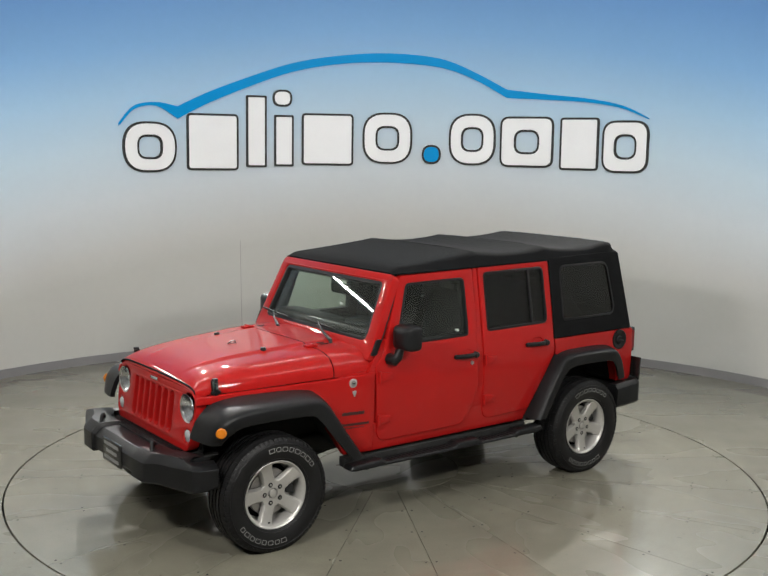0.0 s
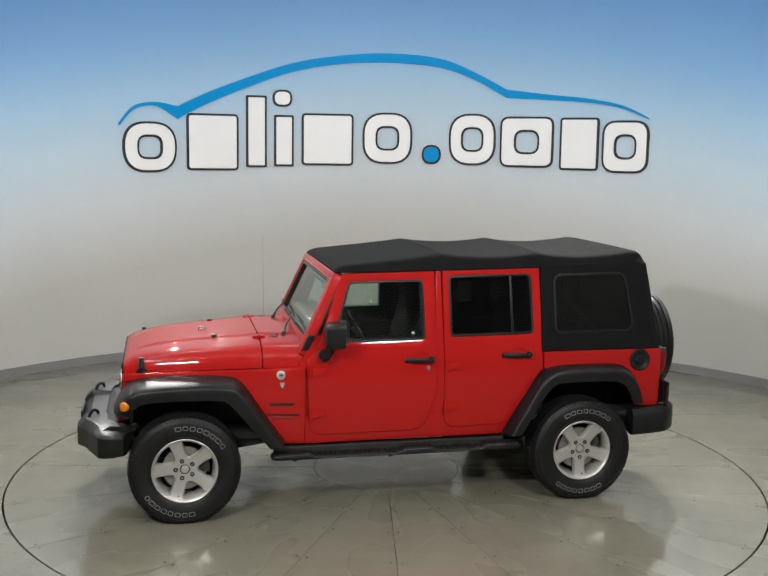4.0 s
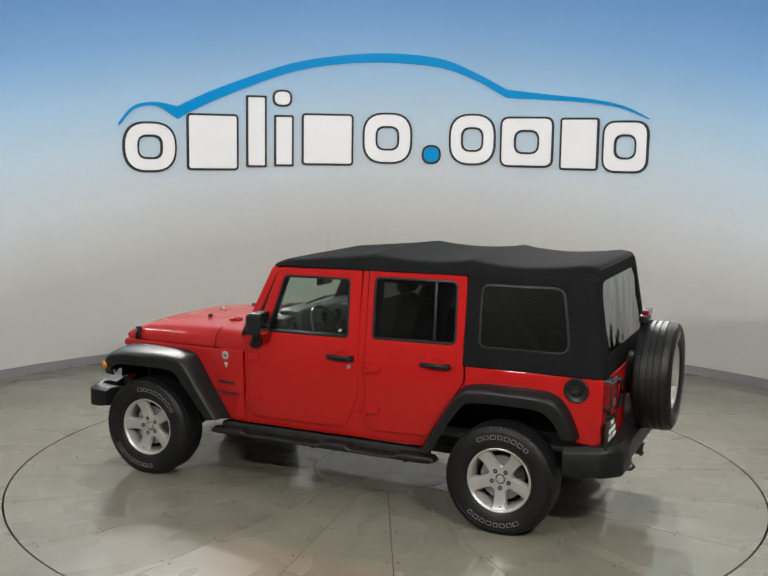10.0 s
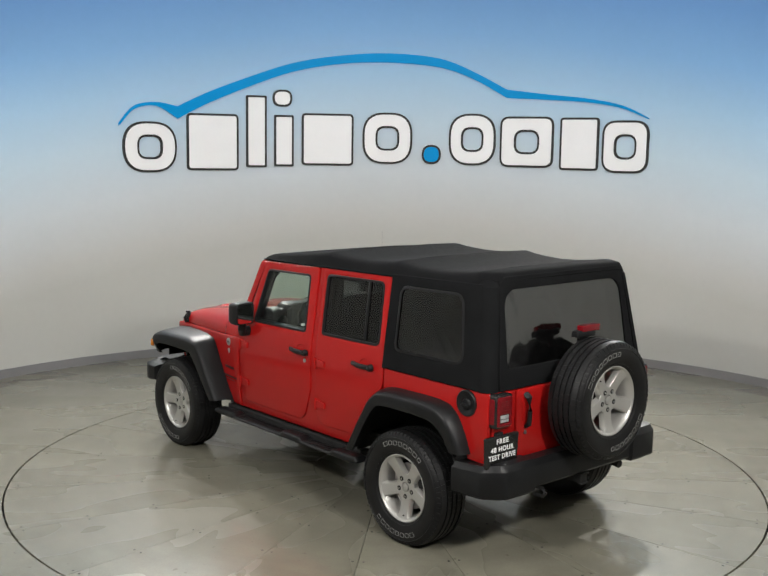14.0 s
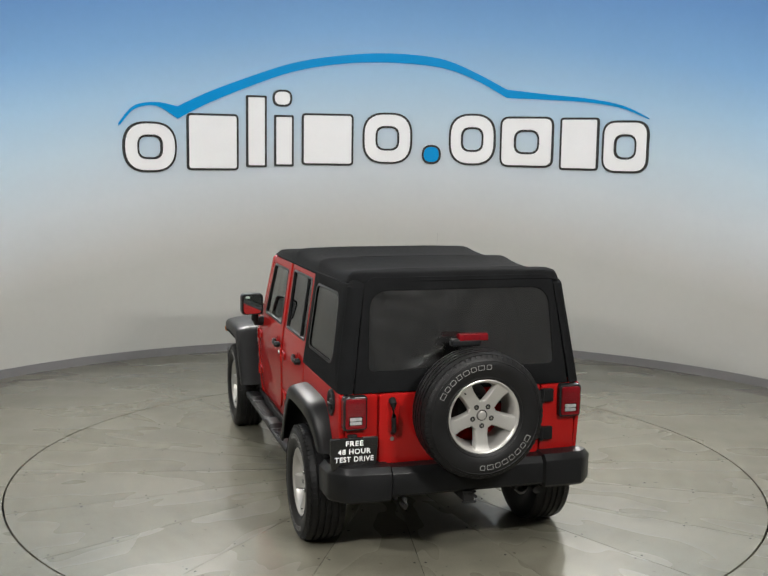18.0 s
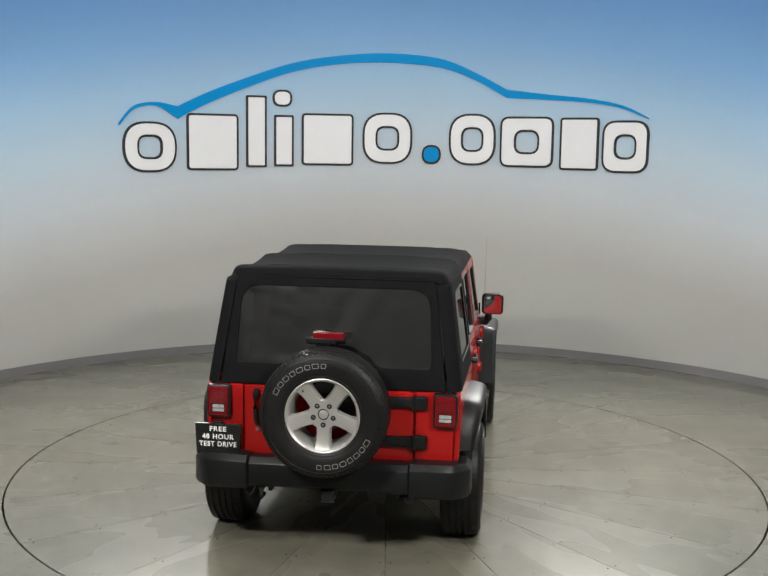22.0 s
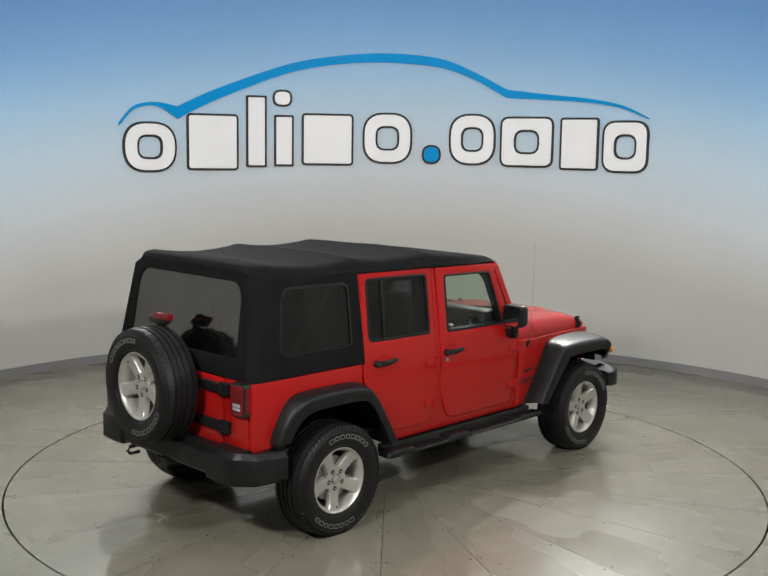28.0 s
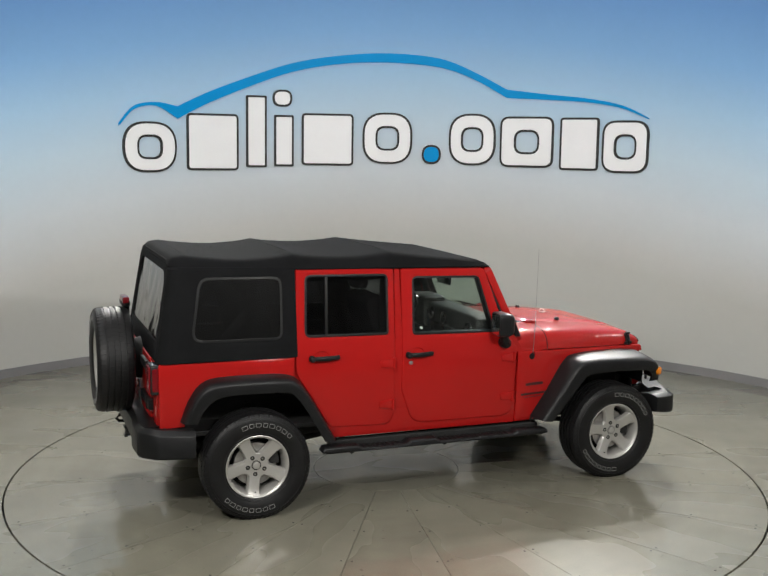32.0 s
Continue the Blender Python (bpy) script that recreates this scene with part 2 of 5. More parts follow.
def rpoly(pts, seg=5):
    """A polygon whose corners (u, v, r) are rounded by r."""
    out = []
    n = len(pts)
    for i in range(n):
        p = Vector(pts[i][:2])
        r = pts[i][2] if len(pts[i]) > 2 else 0
        a, b = Vector(pts[i - 1][:2]) - p, Vector(pts[(i + 1) % n][:2]) - p
        if r <= 0:
            out.append(tuple(p))
            continue
        half = a.angle(b) / 2
        d = min(r / max(math.tan(half), 1e-3), 0.49 * a.length, 0.49 * b.length)
        s, e = p + a.normalized() * d, p + b.normalized() * d
        for k in range(seg + 1):
            t = k / seg
            out.append(tuple((1 - t) ** 2 * s + 2 * t * (1 - t) * p + t * t * e))
    return out


def rect(u0, v0, u1, v1, r=0.01, seg=4):
    return rpoly([(u0, v0, r), (u1, v0, r), (u1, v1, r), (u0, v1, r)], seg)


def area2(poly):
    return sum(a[0] * b[1] - b[0] * a[1] for a, b in zip(poly, poly[1:] + poly[:1]))


def inset(poly, d):
    """Moves each corner inwards by d (poly runs anticlockwise)."""
    out = []
    n = len(poly)
    for i in range(n):
        p, a, b = Vector(poly[i]), Vector(poly[i - 1]), Vector(poly[(i + 1) % n])
        e1, e2 = p - a, b - p
        if e1.length < 1e-6 or e2.length < 1e-6:
            out.append(tuple(p))
            continue
        n1, n2 = Vector((-e1.y, e1.x)).normalized(), Vector((-e2.y, e2.x)).normalized()
        m = n1 + n2
        k = max(m.length_squared, 0.6)
        out.append(tuple(p + m * (2 * d / k)))
    return out


def plate(bm, outer, holes=(), w0=0.0, w1=0.01, c=0.0, place=None, back=False):
    """A slab between w0 and w1 with outline and holes in (u, v); its front edge is rounded by c. place(u, v, w) gives the point."""
    place = place or (lambda u, v, w: (u, w, v))
    loops = [list(outer) if area2(list(outer)) > 0 else list(outer)[::-1]]
    loops += [list(h) if area2(list(h)) < 0 else list(h)[::-1] for h in holes]
    s = 1 if w1 > w0 else -1
    levels = [(w0 + s * c, 0.0)] if back and c else [(w0, 0.0)]
    if back and c:
        levels = [(w0, c), (w0 + s * c * 0.3, c * 0.3), (w0 + s * c, 0.0)]
    if c:
        levels += [(w1 - s * c, 0.0), (w1 - s * c * 0.3, c * 0.3), (w1, c)]
    else:
        levels += [(w1, 0.0)]
    grid = []
    for w, d in levels:
        grid.append([[bm.verts.new(place(u, v, w)) for u, v in inset(l, d)] if d else [bm.verts.new(place(u, v, w)) for u, v in l] for l in loops])
    for lo, hi in zip(grid, grid[1:]):
        for a, b in zip(lo, hi):
            n = len(a)
            for i in range(n):
                bm.faces.new((a[i], a[(i + 1) % n], b[(i + 1) % n], b[i]))
    from mathutils.geometry import tessellate_polygon
    for g, (w, d) in ((grid[0], levels[0]), (grid[-1], levels[-1])):
        flat = [v for l in g for v in l]
        tris = tessellate_polygon([[Vector((*p, 0)) for p in (inset(l, d) if d else l)] for l in loops])
        for t in tris:
            try:
                bm.faces.new([flat[i] for i in t])
            except ValueError:
                pass
    return bm


def loft(bm, rows, closed=False, caps=False):
    vs = [[bm.verts.new(p) for p in r] for r in rows]
    for a, b in zip(vs, vs[1:]):
        n = len(a)
        for i in range(n if closed else n - 1):
            bm.faces.new((a[i], a[(i + 1) % n], b[(i + 1) % n], b[i]))
    if caps:
        for r in (vs[0], vs[-1]):
            try:
                bm.faces.new(r)
            except ValueError:
                pass
    return vs


def lathe(bm, profile, seg=48, place=None, a0=0.0, a1=2 * math.pi):
    """Turns (r, h) about the h axis; place(r cos, r sin, h)."""
    place = place or (lambda u, v, w: (u, v, w))
    full = abs(a1 - a0 - 2 * math.pi) < 1e-6
    n = seg if full else seg + 1
    rows = [[place(r * math.cos(a0 + (a1 - a0) * i / seg), r * math.sin(a0 + (a1 - a0) * i / seg), h) for i in range(n)] for r, h in profile]
    return loft(bm, rows, closed=full)


def tube(bm, path, r, seg=8, caps=True):
    pts = [Vector(p) for p in path]
    rows = []
    up = Vector((0, 0, 1))
    for i, p in enumerate(pts):
        d = (pts[min(i + 1, len(pts) - 1)] - pts[max(i - 1, 0)]).normalized()
        x = d.cross(up if abs(d.z) < 0.95 else Vector((1, 0, 0))).normalized()
        y = x.cross(d)
        rad = r[i] if isinstance(r, (list, tuple)) else r
        rows.append([p + (x * math.cos(2 * math.pi * k / seg) + y * math.sin(2 * math.pi * k / seg)) * rad for k in range(seg)])
    loft(bm, rows, closed=True, caps=caps)
    return bm


def rbox(bm, x0, y0, z0, x1, y1, z1, r=0.01, place=None):
    """A box with rounded edges."""
    f = place or (lambda p: p)
    return plate(bm, rect(x0, z0, x1, z1, r), (), y0, y1, min(r, abs(y1 - y0) * 0.45), lambda u, v, w: f(Vector((u, w, v))), back=True)


def slices(bm, axis, values):
    no = Vector([1.0 if i == axis else 0.0 for i in range(3)])
    for v in values:
        bmesh.ops.bisect_plane(bm, geom=bm.verts[:] + bm.edges[:] + bm.faces[:], plane_co=no * v, plane_no=no, dist=1e-5)


# ---- the room ----
def on_wall(az, z, off=0.0):
    a = radians(az)
    return Vector((ROOM.x + (ROOM_R - off) * math.cos(a), ROOM.y + (ROOM_R - off) * math.sin(a), z))


def room_line(off, back=-10.5, step=2.5):
    """The wall's line seen from above, off metres inside the paint: two straight sides and the curved end."""
    a0, r = 18.0, ROOM_R - off
    pts = [Vector((ROOM.x + r * math.cos(radians(-a0)), back))]
    n = int((180 + 2 * a0) / step)
    pts += [Vector((ROOM.x + r * math.cos(radians(-a0 + (180 + 2 * a0) * i / n)), ROOM.y + r * math.sin(radians(-a0 + (180 + 2 * a0) * i / n)))) for i in range(n + 1)]
    pts.append(Vector((ROOM.x - r * math.cos(radians(-a0)), back)))
    return pts


def strip(name, off0, off1, z0, z1, material, cut=slice(None)):
    bm = bmesh.new()
    a, b = room_line(off0)[cut], room_line(off1)[cut]
    rows = [[(p.x, p.y, z) for p in l] for l, z in ((a, z0), (a, z1), (b, z1), (b, z0))]
    loft(bm, rows + rows[:1])
    return tagged(part(name, bm, material, smooth=50), kind="structure")


CEIL_Z = 5.2
tagged(strip("wall_curved", 0.0, -0.2, -0.05, CEIL_Z, M_WALL, slice(1, -1)), "curved grey-white studio wall with a superimposed sky blue gradient coloured in", "wall")
tagged(strip("baseboard", 0.014, 0.001, 0.0, 0.1005, M_BASE), "grey vinyl baseboard along the curved wall", "baseboard")
# unseen walls added behind the view; their grey sets what glass and paint reflect
for side, cut in (("east", slice(0, 2)), ("west", slice(-2, None))):
    tagged(strip("wall_" + side, 0.0, -0.2, -0.05, CEIL_Z, M_BACK, cut), "unseen plain grey wall added to close the studio's side", "wall")
bm = bmesh.new()
rbox(bm, -6.0, -10.7, -0.05, 6.4, -10.502, CEIL_Z, 0.005)
tagged(part("wall_back", bm, M_BACK), "unseen plain grey wall added behind the camera", "wall", kind="structure")
bm = bmesh.new()
rbox(bm, -6.2, -10.9, CEIL_Z + 0.003, 6.6, 6.2, CEIL_Z + 0.15, 0.005)
tagged(part("ceiling", bm, M_CEIL), "plain white studio ceiling", "ceiling", kind="structure")


def circle(r, n, cx=0.0, cy=0.0):
    return [(cx + r * math.cos(2 * math.pi * i / n), cy + r * math.sin(2 * math.pi * i / n)) for i in range(n)]


FLAT = lambda u, v, w: (u, v, w)
bm = bmesh.new()
plate(bm, [(-6.2, -10.9), (6.6, -10.9), (6.6, 6.2), (-6.2, 6.2)], [circle(DISC_R + 0.009, 160)], -0.12, 0.0, 0.0, FLAT)
floor = tagged(part("floor", bm, M_CONCRETE), "polished grey-beige concrete studio floor with faint stains", "floor", kind="structure")
bm = bmesh.new()
plate(bm, circle(DISC_R + 0.004, 96), (), -0.2, -0.125, 0.0, FLAT)
tagged(part("turntable_pit", bm, M_GAP), "dark pit under the turning floor disc", "pit", kind="structure")

# lamp housings over the lights
for place, aim, watts, size in LAMPS:
    m = look(place, aim)
    bm = bmesh.new()
    rbox(bm, -size[0] / 2 - 0.03, -size[1] / 2 - 0.03, 0.02, size[0] / 2 + 0.03, size[1] / 2 + 0.03, 0.09, 0.02, place=lambda p, m=m: m @ p)
    body = part("housing", bm, M_LOGO_LAMP_WHITE)
    hang = bmesh.new()
    tube(hang, [m @ Vector((0, 0, 0.06)), Vector((place[0], place[1], CEIL_Z + 0.003))], 0.012)
    top = new("ceiling_lamp")
    tagged(top, "small white spot lamp hung from the ceiling" if size[0] < 0.1 else "white linear batten lamp hung from the ceiling", "lamp", "studio lamps")
    body.parent = top
    part("rod", hang, M_CHROME, top)

# ring of line lamps under the ceiling
M_LED = glow_mat("led_line", (0.98, 0.985, 1.0), 58.0)
ring = tagged(new("ring_lamp"), "ring of thin white line lamps hung under the ceiling", "lamp")
for k in range(6):
    bm = bmesh.new()
    a0 = radians(60 * k + 8)
    tube(bm, [(3.1 * math.cos(a0 + radians(44) * i / 14), 3.1 * math.sin(a0 + radians(44) * i / 14) - 1.3, 4.85) for i in range(15)], 0.018, 8)
    tubepart = part("line_lamp", bm, M_LED, ring)
    for i in (2, 12):
        bm = bmesh.new()
        q = a0 + radians(44) * i / 14
        tube(bm, [(3.1 * math.cos(q), 3.1 * math.sin(q) - 1.3, 4.86), (3.1 * math.cos(q), 3.1 * math.sin(q) - 1.3, CEIL_Z + 0.003)], 0.004, 6)
        part("wire", bm, M_CHROME, tubepart)

# short line lamps on the back wall
for x0, x1 in ((-0.62, 0.0), (1.05, 1.62)):
    bm = bmesh.new()
    tube(bm, [(x0, -10.40, 3.15), (x1, -10.40, 3.15)], 0.016, 8)
    lamp_line = tagged(new("wall_lamp"), "short white line lamp on the back wall", "lamp", "back wall lamps")
    part("line_lamp", bm, M_LED, lamp_line)
    bm = bmesh.new()
    rbox(bm, x0, -10.50, 3.13, x1, -10.43, 3.17, 0.01)
    part("housing", bm, M_LOGO_LAMP_WHITE, lamp_line)

# ---- superimposed logo, added on the wall as plain shapes in place of its lettering ----
sign = tagged(new("wall_sign"), "superimposed logo added on the wall as white blocks and rings under a blue car-shaped arc", "sign")
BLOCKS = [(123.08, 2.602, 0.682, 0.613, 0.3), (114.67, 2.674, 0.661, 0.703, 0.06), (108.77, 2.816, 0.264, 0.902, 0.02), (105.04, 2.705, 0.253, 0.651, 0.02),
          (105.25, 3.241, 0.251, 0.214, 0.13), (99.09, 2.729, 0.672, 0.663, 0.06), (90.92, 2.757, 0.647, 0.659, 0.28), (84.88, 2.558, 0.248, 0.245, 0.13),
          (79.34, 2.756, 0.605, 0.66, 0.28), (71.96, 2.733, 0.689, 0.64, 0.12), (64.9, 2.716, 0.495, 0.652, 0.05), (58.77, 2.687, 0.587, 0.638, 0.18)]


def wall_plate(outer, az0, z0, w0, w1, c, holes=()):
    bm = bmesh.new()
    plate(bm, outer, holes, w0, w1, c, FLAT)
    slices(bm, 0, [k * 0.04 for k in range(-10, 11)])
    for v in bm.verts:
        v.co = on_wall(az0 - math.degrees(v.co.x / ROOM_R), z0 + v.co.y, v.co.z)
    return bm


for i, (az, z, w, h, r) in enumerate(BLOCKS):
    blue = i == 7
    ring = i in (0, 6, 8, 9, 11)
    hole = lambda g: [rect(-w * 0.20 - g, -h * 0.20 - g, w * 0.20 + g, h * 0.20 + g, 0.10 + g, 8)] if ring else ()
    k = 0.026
    edge = part("edge", wall_plate(rect(-w / 2, -h / 2, w / 2, h / 2, r, 8), az, z, 0.002, 0.03, 0.004, hole(0.0)), M_LOGOBLACK, sign, "black edge")
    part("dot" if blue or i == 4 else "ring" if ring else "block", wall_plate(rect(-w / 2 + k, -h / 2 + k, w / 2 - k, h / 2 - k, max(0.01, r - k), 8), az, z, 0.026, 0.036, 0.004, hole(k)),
         M_LOGOBLUE if blue else M_LOGO_LAMP_WHITE, edge)
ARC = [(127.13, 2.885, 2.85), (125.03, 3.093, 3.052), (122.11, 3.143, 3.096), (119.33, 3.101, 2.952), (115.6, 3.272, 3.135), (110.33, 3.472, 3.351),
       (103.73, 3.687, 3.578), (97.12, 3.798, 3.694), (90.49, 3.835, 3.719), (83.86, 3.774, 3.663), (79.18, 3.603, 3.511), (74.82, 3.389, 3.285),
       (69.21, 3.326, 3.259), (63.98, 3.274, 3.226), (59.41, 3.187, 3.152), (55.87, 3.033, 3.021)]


def spline(pts, per=5, sharp=()):
    """A smooth line through points, with corners kept at the indices in sharp."""
    out = []
    n = len(pts)
    for i in range(n - 1):
        p1, p2 = Vector(pts[i]), Vector(pts[i + 1])
        p0 = Vector(pts[i - 1]) if i > 0 and i not in sharp else 2 * p1 - p2
        p3 = Vector(pts[i + 2]) if i + 2 < n and i + 1 not in sharp else 2 * p2 - p1
        for k in range(per):
            t = k / per
            out.append(0.5 * (2 * p1 + (p2 - p0) * t + (2 * p0 - 5 * p1 + 4 * p2 - p3) * t * t + (3 * p1 - p0 - 3 * p2 + p3) * t ** 3))
    return out + [Vector(pts[-1])]


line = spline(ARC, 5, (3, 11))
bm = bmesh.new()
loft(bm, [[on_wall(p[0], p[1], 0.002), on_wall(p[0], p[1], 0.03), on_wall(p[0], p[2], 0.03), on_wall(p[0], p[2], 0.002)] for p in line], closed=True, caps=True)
part("arc", bm, M_LOGOBLUE, sign, "blue arc shaped like a car's roofline")

# ---- the turning disc: wedge slabs round a centre plate ----
SEAM_0, SEAMS = 7.5, 20
disc = tagged(new("turntable"), "round turning floor disc of polished concrete wedges", "turntable")


def wedge():
    bm = bmesh.new()
    step = 360 / SEAMS
    gap_in, gap = 0.5975, 0.0017
    outer = [(DISC_R - 0.004) * Vector((math.cos(radians(step * (i / 12 - 0.5))), math.sin(radians(step * (i / 12 - 0.5))))) for i in range(13)]
    inner = [gap_in * Vector((math.cos(radians(step * (0.5 - i / 4))), math.sin(radians(step * (0.5 - i / 4))))) for i in range(5)]
    pts = [tuple(p) for p in outer + inner]
    plate(bm, inset(pts, gap), (), -0.06, 0.0, 0.0, FLAT)
    return bm


first = None
for i in range(SEAMS):
    ob = part("floor_wedge", wedge(), M_DISC, disc) if first is None else bpy.data.objects.new("floor_wedge", first.data)
    if first is None:
        first = ob
    else:
        scene.collection.objects.link(ob)
        ob.parent = disc
    ob.rotation_euler = (0, 0, radians(SEAM_0 + 360 / SEAMS * (i + 0.5)))
bm = bmesh.new()
plate(bm, circle(0.594, 64), (), -0.06, 0.0, 0.0, FLAT)
part("centre_plate", bm, M_DISC, disc)
bm = bmesh.new()
plate(bm, circle(DISC_R - 0.02, 96), (), -0.11, -0.062, 0.0, FLAT)
part("deck", bm, M_GAP, disc)
bolt = None
for i in range(SEAMS):
    for r in (1.04, 1.45, 1.97, 2.45, 2.9):
        for s in (-1, 1):
            if bolt is None:
                bm = bmesh.new()
                plate(bm, circle(0.008, 10), (), -0.004, 0.001, 0.0, FLAT)
                bolt = ob = part("bolt", bm, M_GAP, disc)
            else:
                ob = bpy.data.objects.new("bolt", bolt.data)
                scene.collection.objects.link(ob)
                ob.parent = disc
            a = radians(SEAM_0 + 360 / SEAMS * i) + s * 0.035 / r
            ob.location = (r * math.cos(a), r * math.sin(a), 0)

# ---- the car: x forward, y to its left, built round its own middle and set on the disc ----
car = tagged(new("car"), "red four-door off-road car with a black fabric top and silver wheels", "car")


def cpart(name, bm, material, parent=None, label="", smooth=38):
    bmesh.ops.translate(bm, verts=bm.verts, vec=-AXIS)
    return part(name, bm, material, parent or car, label, smooth)


def ramp_at(x, table):
    xs, ys = [a for a, b in table], [b for a, b in table]
    return float(np.interp(x, xs, ys))


SIDE_KNOTS = [(0.40, 0.772), (0.60, 0.803), (0.90, 0.822), (1.08, 0.821), (1.20, 0.809), (1.30, 0.795), (1.55, 0.759), (1.80, 0.722)]


SIDE = [tuple(p) for p in spline(SIDE_KNOTS, 10)]


def tail_in(x):
    return 0.013 * max(0.0, -1.17 - x)


def skin(x, z):
    """Half-width of the body's side at a height; the nose tapers and the tail draws in."""
    return ramp_at(z, SIDE) - 0.15 * max(0.0, x - 0.66) - tail_in(x)


def side_plate(outer, holes, w0, w1, c, s, cuts=True):
    bm = bmesh.new()
    plate(bm, outer, holes, w0, w1, c)
    if cuts:
        slices(bm, 2, [0.50 + 0.05 * k for k in range(13)] + [1.13, 1.16, 1.18, 1.21, 1.25, 1.35, 1.45, 1.55, 1.65, 1.72])
        slices(bm, 0, [-2.1 + 0.1 * k for k in range(42) if min(p[0] for p in outer) < -2.1 + 0.1 * k < max(p[0] for p in outer)])
    for v in bm.verts:
        v.co.y = s * (skin(v.co.x, v.co.z) + v.co.y)
    return bm


SIDES = (("left", 1), ("right", -1))

# body tub: inner sides, floor, firewall
tub = bmesh.new()
for _, s in SIDES:
    sub = side_plate([(0.95, 1.06), (0.62, 1.11), (-1.16, 1.135), (-2.125, 1.14), (-2.125, 0.69), (-1.965, 0.70), (-1.90, 0.88), (-1.78, 0.985), (-1.25, 0.985),
                      (-1.12, 0.93), (-0.88, 0.53), (0.82, 0.505), (0.95, 0.70)], (), -0.075, -0.028, 0.0, s)
    me = bpy.data.meshes.new("tmp")
    sub.to_mesh(me)
    sub.free()
    tub.from_mesh(me)
    bpy.data.meshes.remove(me)
plate(tub, rect(-0.745, 0.66, 0.745, 1.145, 0.03), (), -2.10, -2.128, 0.004, lambda u, v, w: (w, u, v))
bm = bmesh.new()
rbox(bm, -2.097, -0.70, 0.65, -2.085, 0.70, 1.13, 0.004)
cpart("inner_tail_trim", bm, M_INTERIOR, None, "dark inner tailgate trim")
cpart("body_tub", tub, M_RED, None, "glossy red steel body tub")

DOOR_F = rpoly([(0.612, 1.125), (0.588, 0.573, 0.10), (-0.25, 0.580, 0.13), (-0.352, 0.85, 0.12), (-0.338, 1.752, 0.02), (0.352, 1.735, 0.05), (0.535, 1.205, 0.04)], 6)
WIN_F = rpoly([(0.425, 1.248, 0.03), (0.300, 1.678, 0.05), (-0.248, 1.688, 0.04), (-0.260, 1.258, 0.03)])
DOOR_R = rpoly([(-0.398, 1.757, 0.02), (-0.412, 0.585, 0.10), (-0.905, 0.600, 0.07), (-1.165, 1.02, 0.22), (-1.168, 1.10), (-1.150, 1.772, 0.02)], 6)
WIN_R = rpoly([(-0.455, 1.270, 0.03), (-0.447, 1.712, 0.04), (-1.082, 1.722, 0.05), (-1.098, 1.280, 0.05)])
QUARTER = rpoly([(-1.178, 1.142), (-1.182, 1.02), (-1.245, 0.978), (-1.78, 0.978), (-1.905, 0.88, 0.05), (-1.965, 0.695), (-2.135, 0.690, 0.01), (-2.14, 1.142, 0.02)])
WING = rpoly([(0.622, 0.515), (0.80, 0.515), (1.10, 0.985, 0.05), (1.90, 0.985), (1.89, 1.035, 0.02), (0.93, 1.066), (0.622, 1.085)])


def lens_ring(bm, y, x, z, r0, r1, d, s, seg=20):
    """A round raised disc on the body's side."""
    lathe(bm, [(0.0001, d), (r1 * 0.9, d), (r1, d * 0.6), (r1, -0.004)], seg, lambda u, v, w: (x + u, s * (y + w), z + v))


def side_handle(name, x0, x1, z, s, parent):
    y = skin((x0 + x1) / 2, z)
    bm = bmesh.new()
    lathe(bm, [(0.0001, -0.012), (0.048, -0.008), (0.058, 0.0015), (0.062, 0.001)], 24, lambda u, v, w: ((x0 + x1) / 2 - 0.02 + u, s * (y + w), z + v * 0.8 + 0.004))
    cup = cpart("handle_cup", bm, M_RED, parent)
    bm = bmesh.new()
    n = 12
    rows = []
    for i in range(n + 1):
        t = i / n
        x = x0 + (x1 - x0) * t
        lift = 0.012 + 0.024 * math.sin(math.pi * min(1, t * 1.15)) ** 0.5 if 0 < t < 1 else 0.012
        h = 0.016 + 0.002 * math.sin(math.pi * t)
        rows.append([(x, s * (y + lift + 0.012 * math.cos(a)), z + h * math.sin(a)) for a in [2 * math.pi * k / 10 for k in range(10)]])
    loft(bm, rows, closed=True, caps=True)
    lathe(bm, [(0.0001, 0.046), (0.018, 0.044), (0.023, 0.037), (0.0235, 0.008)], 18, lambda u, v, w: (x0 + 0.012 + u, s * (y + w), z + v))
    for x in (x0 + 0.015, x1 - 0.02):
        tube(bm, [(x, s * (y - 0.004), z), (x, s * (y + 0.022), z)], 0.012)
    h = cpart("door_handle", bm, M_PLASTIC, parent, "black plastic pull handle")
    bm = bmesh.new()
    lathe(bm, [(0.0001, 0.003), (0.010, 0.003), (0.0135, -0.003)], 14, lambda u, v, w: (x0 + 0.012 + u, s * (y + 0.046 + w * 0.5), z + v))
    cpart("button", bm, M_BLACK, h)
    return h


